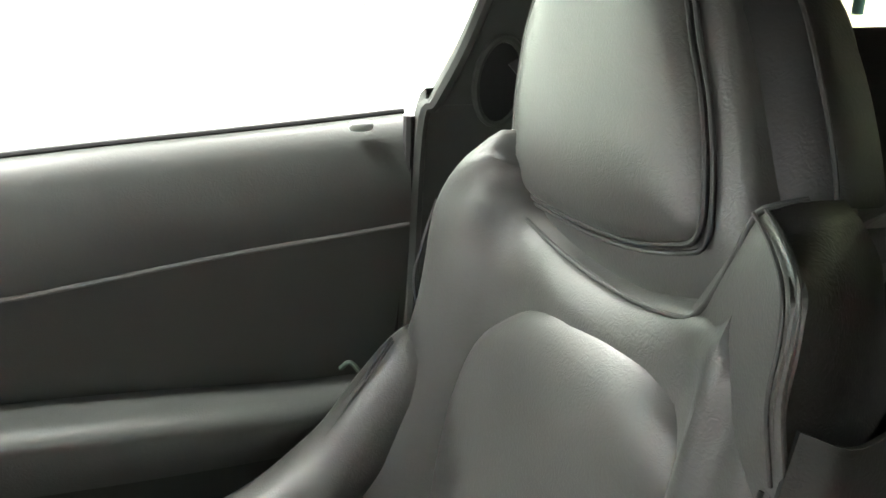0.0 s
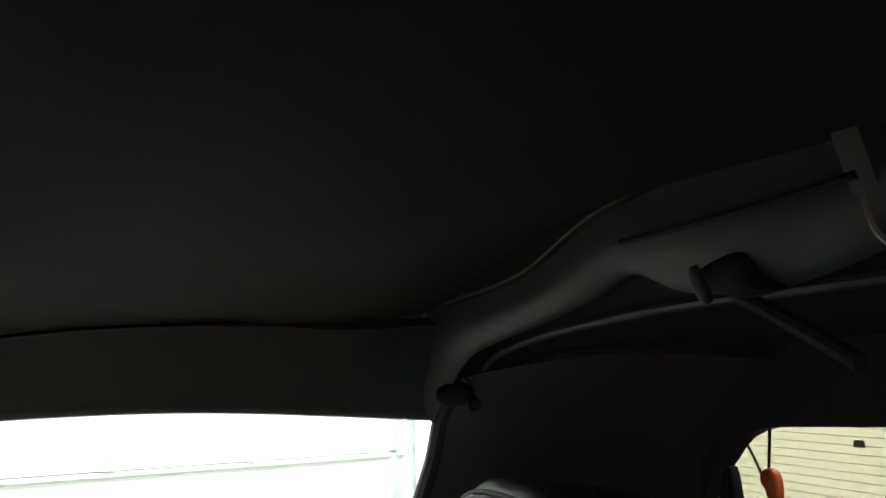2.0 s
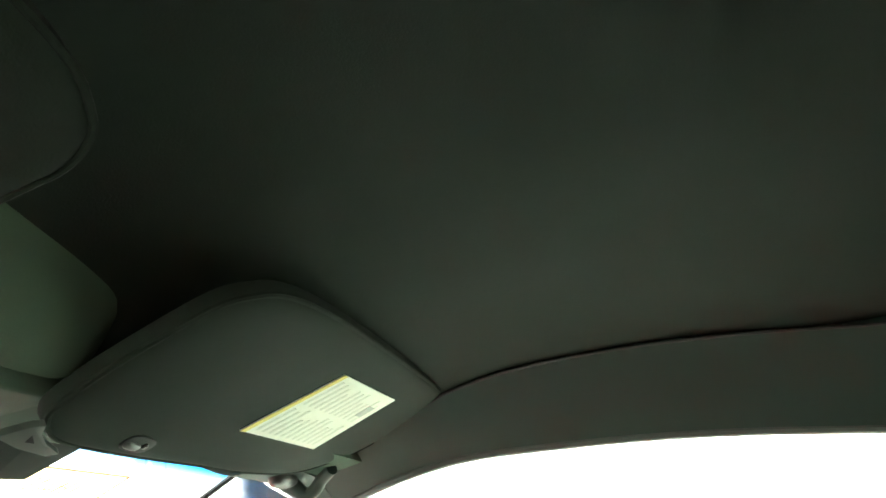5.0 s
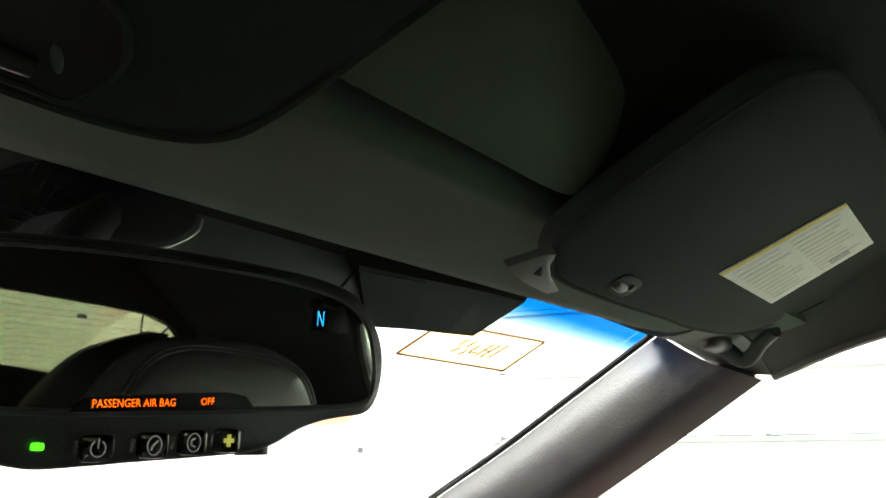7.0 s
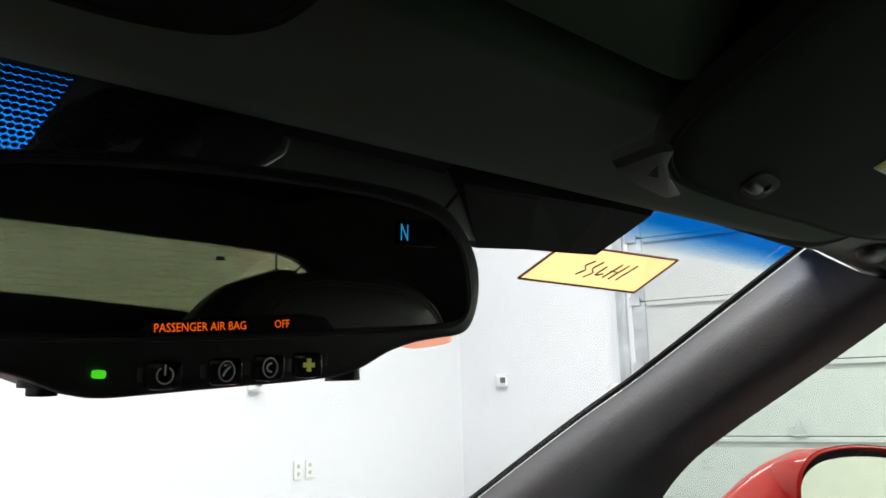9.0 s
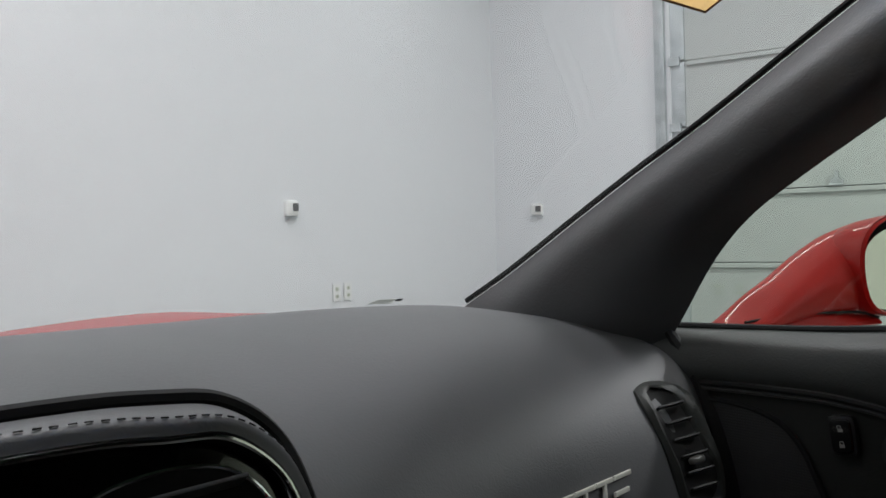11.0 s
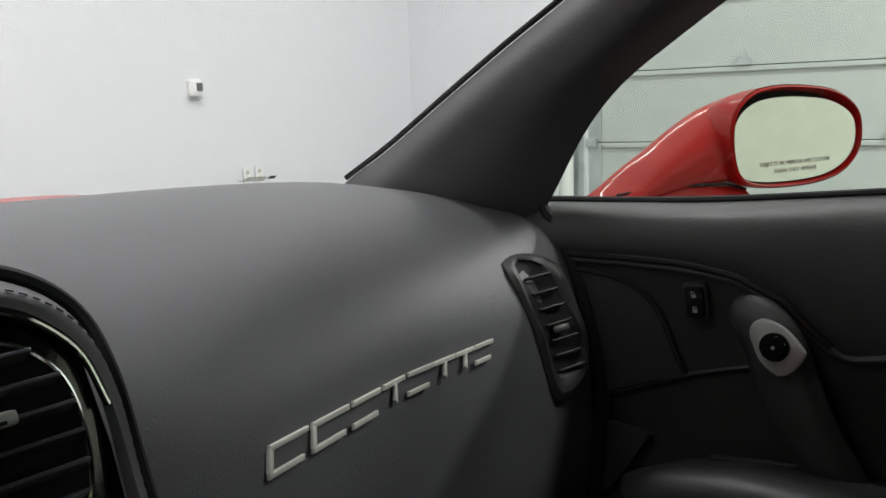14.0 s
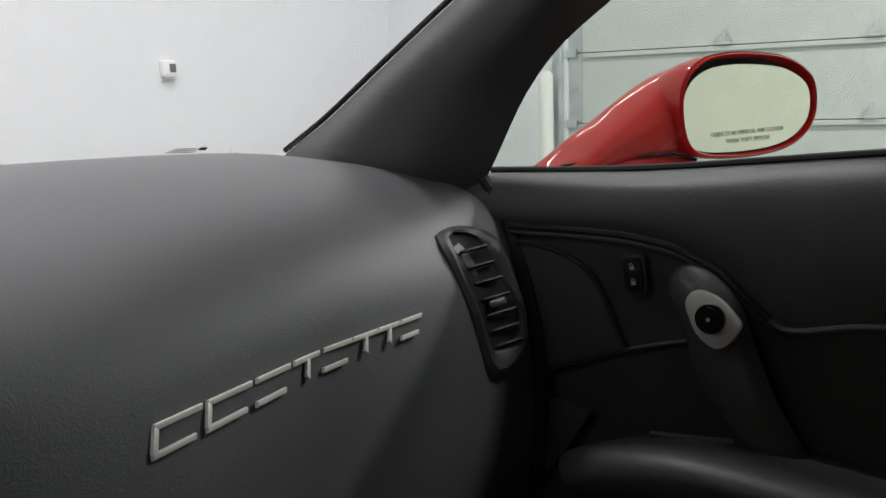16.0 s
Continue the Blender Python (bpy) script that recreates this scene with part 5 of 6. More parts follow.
    for k in (0, 1):
        part("seam", tube_bm([(x + 0.007 * k, y + 0.003 + 0.002 * k, z - 0.004 * k) for x, y, z in edge], 0.0013, 6, 5), SEAM, s)
        pts = [(0.090, -0.358, 0.79), (0.087, -0.345, 0.74), (0.086, -0.325, 0.69), (0.086, -0.308, 0.64), (0.085, -0.280, 0.56)]
        part("seam", tube_bm([(x + 0.006 * k, y + 0.002 * k, z) for x, y, z in pts], 0.0015, 6, 5), SEAM, s)
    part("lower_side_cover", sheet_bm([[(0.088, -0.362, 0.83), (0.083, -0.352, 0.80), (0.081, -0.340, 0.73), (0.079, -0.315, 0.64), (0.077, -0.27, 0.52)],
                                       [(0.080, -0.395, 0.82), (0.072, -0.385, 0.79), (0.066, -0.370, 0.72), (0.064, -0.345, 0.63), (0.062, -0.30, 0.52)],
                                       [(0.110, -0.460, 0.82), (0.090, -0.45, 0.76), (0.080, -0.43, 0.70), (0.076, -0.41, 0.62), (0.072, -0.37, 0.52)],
                                       [(0.19, -0.49, 0.82), (0.17, -0.49, 0.77), (0.16, -0.485, 0.71), (0.14, -0.46, 0.59), (0.13, -0.43, 0.52)]], 5, 6, 0.004), LEATHER_DARK_SHADE, s, "leather backrest side, its shade put in as a darker colour")
    m0 = axes((cx, -0.41, 0.86), (-1, 0, 0), (0, -0.12, 1))

    def lp(pts):
        return [(cx - x, (z - 0.86)) for x, z in pts]
    # headrest surround, then its padded face
    sur = lp([(0.572, 0.90), (0.577, 0.97), (0.560, 1.028), (0.50, 1.060), (0.42, 1.066), (0.345, 1.060), (0.293, 1.028), (0.252, 0.97), (0.212, 0.90), (0.193, 0.872), (0.215, 0.835), (0.245, 0.816), (0.31, 0.803), (0.41, 0.800), (0.50, 0.806), (0.555, 0.835)])
    part("headrest_shell", pillow_bm(sur, m0 @ Matrix.Translation((0, 0, -0.018)), 0.016, 0.10, 6, 4, 0.5), LEATHER, s)
    face = lp([(0.523, 0.836), (0.548, 0.885), (0.557, 0.94), (0.555, 0.985), (0.538, 1.022), (0.495, 1.044), (0.43, 1.050), (0.368, 1.048), (0.326, 1.030), (0.300, 0.993), (0.273, 0.953), (0.252, 0.905), (0.247, 0.874), (0.266, 0.860), (0.33, 0.842), (0.42, 0.833)])
    f = part("headrest_pad", pillow_bm(face, m0 @ Matrix.Translation((0, 0, -0.004)), 0.020, 0.01, 8, 4, 0.55), LEATHER, s, "smooth padded headrest face")
    part("piping", ring_bm(face, m0 @ Matrix.Translation((0, 0, -0.001)), 0.0026, 4), LEATHER_DARK_SHADE, f)
    part("piping", ring_bm([(x * 1.045 + 0.002, (y - 0.09) * 1.045 + 0.09) for x, y in face], m0 @ Matrix.Translation((0, 0, -0.003)), 0.0022, 4), SEAM, f)
    part("collar_seam", tube_bm([(0.51, -0.400, 0.815), (0.41, -0.398, 0.806), (0.31, -0.398, 0.807), (0.24, -0.398, 0.819), (0.216, -0.398, 0.834), (0.20, -0.400, 0.866), (0.184, -0.400, 0.906), (0.176, -0.405, 0.915), (0.172, -0.425, 0.919)], 0.0022, 8, 5), SEAM, s)
    # headrest side, set back, in the leather darkened for shade
    side = [[(0.215, -0.43, 0.83), (0.232, -0.437, 0.90), (0.262, -0.445, 0.97), (0.30, -0.455, 1.035), (0.36, -0.465, 1.062)],
            [(0.178, -0.465, 0.86), (0.196, -0.468, 0.92), (0.230, -0.472, 0.98), (0.275, -0.477, 1.035), (0.345, -0.482, 1.062)],
            [(0.180, -0.505, 0.87), (0.202, -0.508, 0.93), (0.238, -0.51, 0.99), (0.283, -0.512, 1.035), (0.35, -0.515, 1.058)]]
    sd = part("headrest_side", sheet_bm(side, 4, 5, 0.006), LEATHER_DARK_SHADE, s, "leather headrest side, its shade put in as a darker colour")
    part("seam", tube_bm(side[1], 0.0018, 6, 5), SEAM, sd)
    # centre insert
    ins = [(cx - x, z - 0.66) for x, z in ((0.553, 0.56), (0.535, 0.62), (0.503, 0.682), (0.453, 0.727), (0.404, 0.756), (0.338, 0.775), (0.269, 0.780), (0.217, 0.774), (0.186, 0.757), (0.168, 0.715), (0.165, 0.60), (0.17, 0.46), (0.36, 0.44), (0.54, 0.46))]
    mi = axes((cx, -0.372, 0.66), (-1, 0, 0), (0, -0.17, 1))
    c = part("centre_insert", pillow_bm(ins, mi, 0.030, 0.03, 8, 4, 0.4), LEATHER, s, "padded backrest insert")
    part("seam", ring_bm([(x * 1.01, y * 1.01) for x, y in ins], mi @ Matrix.Translation((0, 0, 0.001)), 0.002, 4), SEAM, c)
    part("insert_seam", tube_bm([(0.555, -0.338, 0.525), (0.50, -0.325, 0.47), (0.45, -0.318, 0.40)], 0.002, 6, 4), SEAM, c)
    # lower side bolsters
    for sx in (1, -1):
        x = cx + sx * 0.222
        pts = [(x - sx * 0.006, -0.352, 0.672), (x, -0.330, 0.635), (x + sx * 0.004, -0.290, 0.575), (x + sx * 0.006, -0.235, 0.505), (x + sx * 0.008, -0.12, 0.43), (x, 0.08, 0.40)] if sx > 0 else [(x, -0.26, 0.53), (x, -0.20, 0.48), (x, -0.10, 0.43), (x, 0.08, 0.40)]
        b = part("bolster", tube_bm(pts, [0.012, 0.036, 0.044, 0.046, 0.046, 0.044][:len(pts)] if sx > 0 else 0.044, 14, 6), LEATHER, s, "padded side bolster")
        part("seam", tube_bm([(px - sx * 0.004, py + 0.034, pz + 0.024) for px, py, pz in pts[1:]], 0.0020, 6, 6), SEAM, b)
        part("seam", tube_bm([(px - sx * 0.012, py + 0.0345, pz + 0.0245) for px, py, pz in pts[1:]], 0.0014, 6, 6), SEAM, b)
        part("bolster_side", sheet_bm([[(px + sx * 0.043, py, pz) for px, py, pz in pts], [(px + sx * 0.047, py - 0.13, pz - 0.03) for px, py, pz in pts]], 3, 5, 0.004), LEATHER_DARK_SHADE, b, "leather bolster side in the same shade-darkened colour")
    cu = [(x, y) for x, y in ellipse(0.20, 0.27, 20, 4)]
    part("cushion", pillow_bm(cu, axes((cx, -0.08, 0.40), (1, 0, 0), (0, 1, 0.12)), 0.03, 0.14, 6, 3, 0.5), LEATHER, s)
    part("seat_frame", box_bm((0.44, 0.50, 0.09), Matrix.Translation((cx, -0.10, 0.225)), 0.02), TRIM, s)
    part("belt_guide", tube_bm([(0.610, -0.275, 0.595), (0.615, -0.262, 0.612), (0.622, -0.252, 0.602)], 0.0028, 8, 4), RAIL, s, "pale plastic belt guide")


seat()


# ---- overhead ----
VISOR_N = Vector((-0.054, 0.470, 0.881))


def visor():
    v = thing("sun_visor", "dark grey cloth sun visor folded up with a pale warning label", "sun visor")
    m = axes((0.407, 0.141, 1.123), (1, 0, 0.0613), VISOR_N.cross(Vector((1, 0, 0.0613))))
    if m.col[2].z > 0:
        m = m @ Matrix.Diagonal((1, 1, -1, 1))
    edge = ((0.146, 0.164, 1.095), (0.138, 0.152, 1.100), (0.136, 0.128, 1.113), (0.139, 0.097, 1.130), (0.145, 0.070, 1.145), (0.158, 0.057, 1.152), (0.180, 0.048, 1.158), (0.23, 0.0445, 1.163), (0.34, 0.047, 1.169), (0.46, 0.052, 1.174),
            (0.56, 0.056, 1.177), (0.592, 0.061, 1.176), (0.612, 0.078, 1.168), (0.612, 0.125, 1.143), (0.592, 0.160, 1.124), (0.529, 0.190, 1.103), (0.428, 0.194, 1.095), (0.342, 0.189, 1.093), (0.254, 0.184, 1.090), (0.185, 0.178, 1.089), (0.160, 0.172, 1.091))
    out = [local(m, p) for p in edge]
    m = m @ Matrix.Translation((0, 0, -0.006))
    part("visor_body", pillow_bm(out, m, 0.006, 0.007, 5, 4, 0.14), LINER, v)
    part("visor_edge", tube_bm([m @ Vector((x * 0.992, y * 0.985, 0.0016)) for x, y in out], 0.0021, 8, 4, True), LINER, v, "piped visor edge")
    q = [local(m, p) for p in ((0.318, 0.1455, 1.116), (0.346, 0.079, 1.157), (0.491, 0.081, 1.157), (0.475, 0.1525, 1.118))]
    lab = part("warning_label", plate_bm(q, m @ Matrix.Translation((0, 0, 0.0062)), 0.0006), PAPER, v, "pale printed warning label")
    A, B, C, D = (Vector((*p, 0)) for p in q)

    def on(u, w):
        return (A + (D - A) * u) * (1 - w) + (B + (C - B) * u) * w
    ml = m @ Matrix.Translation((0, 0, 0.0069))
    part("label_stripe", plate_bm([on(0.0, 0.0).xy, on(0.05, 0.0).xy, on(0.05, 1.0).xy, on(0.0, 1.0).xy], ml, 0.0003), PAPER_EDGE, lab)
    rnd = random.Random(4)
    for k in range(11):
        u = 0.10 + 0.078 * k
        for a, b in ((0.06, 0.48), (0.52, 0.94)):
            e = b - rnd.random() * 0.16
            part("print_bar", plate_bm([on(u, a).xy, on(u + 0.028, a).xy, on(u + 0.028, e).xy, on(u, e).xy], ml, 0.0002), FAINT, lab)
    part("label_mark", plate_bm([on(0.80, 0.62).xy, on(0.90, 0.62).xy, on(0.90, 0.80).xy, on(0.80, 0.80).xy], ml @ Matrix.Translation((0, 0, 0.0003)), 0.0002), PRINT, lab)
    # recessed mirror clip
    mc = m @ Matrix.Translation((*local(m, (0.234, 0.168, 1.096)), 0.0055)) @ Matrix.Rotation(radians(8), 4, "Z")
    c = part("mirror_clip", plate_bm(ellipse(0.017, 0.0075, 14, 3), mc, 0.0012, 0.0004), GAP, v, "dark recess of the vanity flap catch")
    part("clip_tab", pillow_bm(ellipse(0.009, 0.0032, 12, 3), mc @ Matrix.Translation((-0.005, 0.002, 0.0012)), 0.0024, 0.001, 4), TRIM, c)
    part("clip_stud", disc_bm(0.0025, 0.003, mc @ Matrix.Translation((0.006, -0.001, 0.0015)), 10, 0.0006), TRIM, c)
    # moulded holder at the inner corner
    mh = axes((0.145, 0.172, 1.0935), (1, -0.1, 0.02), VISOR_N.cross(Vector((1, -0.1, 0.02))))
    if mh.col[2].z > 0:
        mh = mh @ Matrix.Diagonal((1, 1, -1, 1))
    b = part("holder", plate_bm([local(mh, p) for p in ((0.124, 0.1765, 1.092), (0.136, 0.164, 1.097), (0.142, 0.162, 1.098), (0.147, 0.168, 1.095), (0.158, 0.174, 1.093), (0.174, 0.179, 1.091), (0.168, 0.183, 1.090), (0.145, 0.181, 1.090))], mh, 0.004, 0.0012), HOLDER, v, "grey visor holder")
    part("holder_slot", plate_bm([local(mh, p) for p in ((0.142, 0.170, 1.095), (0.149, 0.1745, 1.093), (0.143, 0.175, 1.093))], mh @ Matrix.Translation((0, 0, 0.004)), 0.0004), GAP, b)
    # rod bent out of the header into the visor
    part("pivot", tube_bm([(0.592, 0.232, 1.110), (0.596, 0.222, 1.100), (0.599, 0.212, 1.092), (0.600, 0.203, 1.096), (0.598, 0.194, 1.106), (0.585, 0.178, 1.114)], [0.0075, 0.008, 0.0072, 0.007, 0.0065, 0.006], 12, 5), RAIL, v, "grey visor pivot arm")
    part("pivot_base", pillow_bm(ellipse(0.024, 0.012, 14), axes((0.575, 0.226, 1.104), (1, 0, 0), (0, -1, 0.2)), 0.006, 0.008, 4), TRIM, v)


visor()


def overhead_console():
    c = thing("overhead_console", "dark padded overhead console with a recess", "overhead console")
    # padded block behind the header edge
    a = [[(-0.16, 0.262, 1.1145), (0.03, 0.262, 1.1145), (0.13, 0.262, 1.1145), (0.176, 0.256, 1.1145), (0.190, 0.248, 1.1145)],
         [(-0.16, 0.243, 1.1062), (0.03, 0.243, 1.1062), (0.12, 0.243, 1.1065), (0.170, 0.239, 1.1080), (0.186, 0.232, 1.1105)],
         [(-0.16, 0.226, 1.1050), (0.03, 0.226, 1.1050), (0.11, 0.226, 1.1052), (0.160, 0.222, 1.1070), (0.176, 0.216, 1.1095)],
         [(-0.16, 0.176, 1.1080), (0.03, 0.176, 1.1080), (0.10, 0.176, 1.1085), (0.148, 0.175, 1.1095), (0.162, 0.175, 1.1130)],
         [(-0.16, 0.161, 1.1100), (0.03, 0.161, 1.1100), (0.10, 0.161, 1.1105), (0.142, 0.161, 1.1115), (0.156, 0.162, 1.1150)],
         [(-0.16, 0.157, 1.1260), (0.03, 0.157, 1.1260), (0.10, 0.157, 1.1260), (0.140, 0.157, 1.1260), (0.154, 0.158, 1.1280)]]
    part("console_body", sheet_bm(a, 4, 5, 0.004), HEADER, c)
    # sloping face of the recess, its end rounding up into the headliner
    r = []
    for y, z, end in ((0.1475, 1.1140, 0.136), (0.138, 1.1220, 0.120), (0.131, 1.1290, 0.086), (0.124, 1.1365, 0.038), (0.116, 1.1450, -0.018), (0.102, 1.1680, -0.08)):
        r.append([(-0.30, y, z), (end - 0.08, y, z), (end - 0.03, y, z), (end - 0.006, y - 0.001, z + 0.002), (end + 0.006, y - 0.005, z + 0.010), (end + 0.010, y - 0.012, z + 0.024), (end + 0.012, y - 0.020, z + 0.045)])
    # the lighter cloth carries the light on this face
    part("recess_face", sheet_bm(r, 4, 5, 0.004), PAD_LIT, c)
    # padded latch cover on the driver's side, piped round its edge
    k = [(-0.030, 0.152, 1.094), (-0.025, 0.135, 1.103), (-0.019, 0.108, 1.117), (-0.013, 0.082, 1.130), (-0.007, 0.058, 1.142), (-0.0045, 0.046, 1.148), (-0.008, 0.036, 1.154), (-0.018, 0.028, 1.159), (-0.050, 0.020, 1.165),
         (-0.15, 0.018, 1.172), (-0.30, 0.020, 1.180), (-0.33, 0.060, 1.160), (-0.32, 0.120, 1.127), (-0.25, 0.160, 1.101), (-0.14, 0.1715, 1.0895), (-0.085, 0.1705, 1.0870), (-0.062, 0.1690, 1.0868), (-0.045, 0.1655, 1.0880), (-0.035, 0.160, 1.0903)]
    n = Vector((0.054, 0.470, 0.881))
    m = axes((-0.10, 0.10, 1.126), (1, 0, -0.0613), n.cross(Vector((1, 0, -0.0613))))
    if m.col[2].z > 0:
        m = m @ Matrix.Diagonal((1, 1, -1, 1))
    out = [local(m, p) for p in k]
    lc = part("latch_cover", pillow_bm(out, m @ Matrix.Translation((0, 0, -0.004)), 0.004, 0.012, 6, 4, 0.12), LINER, c, "rounded cloth latch cover")
    part("piping", tube_bm([m @ Vector((x, y, -0.0025)) for x, y in out], 0.0016, 8, 4, True), LINER, lc)
    slot = [local(m, (p[0] - 0.004, p[1], p[2])) for p in ((-0.067, 0.150, 1.097), (-0.0655, 0.156, 1.094), (-0.067, 0.163, 1.091), (-0.071, 0.1665, 1.089), (-0.080, 0.1665, 1.0893), (-0.11, 0.168, 1.090), (-0.16, 0.168, 1.092), (-0.16, 0.142, 1.105), (-0.10, 0.140, 1.103), (-0.075, 0.143, 1.101))]
    part("slot", plate_bm(slot, m @ Matrix.Translation((0, 0, 0.0002)), 0.0006, 0, True, 4), GAP, lc, "dark latch recess")
    part("slot_rim", tube_bm([m @ Vector((x, y, 0.0006)) for x, y in slot], 0.0011, 8, 4, True), LINER, lc)
    h = part("latch_handle", tube_bm([m @ Vector((*local(m, p), 0.0024)) for p in ((-0.16, 0.163, 1.095), (-0.11, 0.1625, 1.0935), (-0.085, 0.1610, 1.0925))], 0.0024, 10, 4), TRIM, lc, "black roof latch lever")
    part("latch_end", pillow_bm(ellipse(0.0036, 0.0013, 12), m @ Matrix.Translation((*local(m, (-0.0815, 0.1580, 1.0935)), 0.0014)) @ Matrix.Rotation(radians(55), 4, "Z"), 0.0010, 0.001, 4), RAIL, h, "grey latch end")


overhead_console()


def sensor_panel():
    p = thing("sensor_panel", "matt black angular cover behind the inside mirror on the windshield", "sensor cover")
    top = [(0.170, 0.312, 1.134), (0.250, 0.312, 1.138), (0.320, 0.306, 1.138), (0.372, 0.300, 1.138)]
    mid = [(0.177, 0.308, 1.117), (0.240, 0.307, 1.1195), (0.305, 0.305, 1.122), (0.358, 0.304, 1.123)]
    low = [(0.200, 0.318, 1.0930), (0.245, 0.320, 1.0965), (0.290, 0.323, 1.0990), (0.328, 0.326, 1.1015)]
    back = [(0.200, 0.360, 1.104), (0.245, 0.360, 1.107), (0.290, 0.360, 1.110), (0.330, 0.358, 1.112)]
    bm = grid_bm([[Vector(q) for q in r] for r in (top, mid, low, back)])
    bmesh.ops.recalc_face_normals(bm, faces=bm.faces)
    bmesh.ops.solidify(bm, geom=bm.faces[:], thickness=0.006)
    cover = part("cover", bm, MATT, p, smooth=False)
    part("cover_edge", tube_bm([(0.168, 0.306, 1.103), (0.178, 0.304, 1.114), (0.240, 0.302, 1.1165)], 0.0010, 6, 1, smooth=False), MATT, cover)
    part("shroud", sheet_bm([[(0.03, 0.312, 1.136), (0.10, 0.312, 1.136), (0.19, 0.314, 1.136)], [(0.045, 0.306, 1.116), (0.10, 0.306, 1.115), (0.185, 0.308, 1.114)], [(0.040, 0.302, 1.085), (0.105, 0.304, 1.085), (0.206, 0.314, 1.090)]], 3, 4, 0.004), SHROUD, p, "dark grey plastic shroud")


sensor_panel()


def inside_mirror():
    s = thing("rear_view_mirror", "black rear-view mirror with lit buttons and amber airbag message", "mirror")
    m = axes((-0.0039, 0.2006, 1.0297), (0.9985, -0.054, 0), (-0.004, -0.069, 0.998)) @ Matrix.Scale(0.975, 4)
    body = [(-0.0871, 0.0348), (-0.0609, 0.0394), (-0.0374, 0.0422), (-0.0194, 0.0432), (0.0028, 0.0440), (0.021, 0.0442), (0.041, 0.0438), (0.0562, 0.0421), (0.065, 0.0385), (0.0722, 0.0315), (0.0768, 0.0235), (0.0781, 0.0153), (0.0769, 0.007), (0.0736, 0.0008), (0.0684, -0.0019), (0.0599, -0.003), (0.0491, -0.0047), (0.0389, -0.0077), (0.0294, -0.0122), (0.0203, -0.0147), (0.0073, -0.0159),
            (-0.0087, -0.0168), (-0.0233, -0.0176), (-0.0367, -0.0184), (-0.046, -0.0188), (-0.0528, -0.0181), (-0.0594, -0.0159), (-0.0665, -0.0131), (-0.0745, -0.0114), (-0.0819, -0.011), (-0.105, -0.0105), (-0.135, -0.008), (-0.150, 0.0), (-0.155, 0.012), (-0.145, 0.024), (-0.12, 0.031)]
    part("mirror_case", pillow_bm(body, m @ Matrix.Translation((0, 0, -0.0035)), 0.0035, 0.028, 5, 3, 0.09), TRIM, s)
    glass = [(-0.0868, 0.0315), (-0.0605, 0.0355), (-0.0318, 0.0381), (-0.0011, 0.0393), (0.0261, 0.0392), (0.0467, 0.0373), (0.058, 0.0337), (0.0646, 0.0277), (0.068, 0.0188), (0.0690, 0.0107), (0.0675, 0.005), (0.0624, 0.0021), (0.0488, 0.0006), (0.0194, -0.0011), (-0.0099, -0.0027), (-0.0413, -0.0036), (-0.0635, -0.0037), (-0.0828, -0.0027), (-0.12, -0.0005), (-0.141, 0.003), (-0.147, 0.011), (-0.140, 0.019), (-0.12, 0.027)]
    rim = [(v.x, v.y) for v in curve_pts([(x, y, 0) for x, y in glass], 3, True)]
    part("mirror_glass", plate_bm(rim, m @ Matrix.Translation((0, 0, 0.0004)), 0.0010), MIRROR_DIM, s, "dimming mirror glass")
    part("glass_lip", tube_bm([m @ Vector((x * 1.01, (y - 0.018) * 1.03 + 0.018, 0.001)) for x, y in rim], 0.0011, 8, 1, True, False), TRIM, s, "thin black rim")
    strip = [(-0.0428, -0.0042), (-0.0384, -0.0005), (-0.0249, 0.0008), (0.0048, 0.0030), (0.012, 0.0022), (0.0163, -0.0017)]
    disp = part("message_strip", plate_bm(strip, m @ Matrix.Translation((0, 0, 0.0016)), 0.0008), GLOSS, s)
    t = m @ Matrix.Translation((0, 0, 0.0028))
    part("message", text_bm("PASSENGER AIR BAG", 0.0031, t @ Matrix.Translation((-0.0249, -0.0014, 0)) @ Matrix.Rotation(radians(2.9), 4, "Z") @ Matrix.Diagonal((0.87, 1, 1, 1))), AMBER, disp)
    part("message", text_bm("OFF", 0.0031, t @ Matrix.Translation((-0.0018, -0.0001, 0)) @ Matrix.Rotation(radians(2.9), 4, "Z") @ Matrix.Diagonal((0.87, 1, 1, 1))), AMBER, disp)
    cp = part("compass_window", plate_bm([(0.0382, 0.0252), (0.0545, 0.0258), (0.0541, 0.0341), (0.0385, 0.0331)], m @ Matrix.Translation((0, 0, 0.0016)), 0.0006), GLOSS, s)
    part("compass_letter", text_bm("N", 0.0075, m @ Matrix.Translation((0.0406, 0.0290, 0.0024)) @ Matrix.Diagonal((0.62, 1, 1, 1))), CYAN, cp)
    mb = m @ Matrix.Translation((0, 0, 0.0002))
    part("status_light", plate_bm(ellipse(0.0015, 0.0010, 12, 4), mb @ Matrix.Translation((-0.0490, -0.0129, 0)), 0.0012), GREEN, s, "green status light")
    for x, y in ((-0.0391, -0.0132), (-0.0229, -0.0127), (-0.0106, -0.0119), (0.0022, -0.0112), (0.0142, -0.0097)):
        part("button_ridge", box_bm((0.0010, 0.0034, 0.0012), mb @ Matrix.Translation((x, y, 0.0002)), 0.0003), PILLAR, s)
    for k, (x, y) in enumerate(((-0.0332, -0.0134), (-0.0167, -0.0126), (-0.0040, -0.0118), (0.0082, -0.0112))):
        b = part("button", plate_bm(ellipse(0.0048, 0.0036, 16, 5), mb @ Matrix.Translation((x, y, -0.0005)), 0.0011, 0.0004), GLOSS, s, "small black mirror button")
        mk = mb @ Matrix.Translation((x, y, 0.0010))
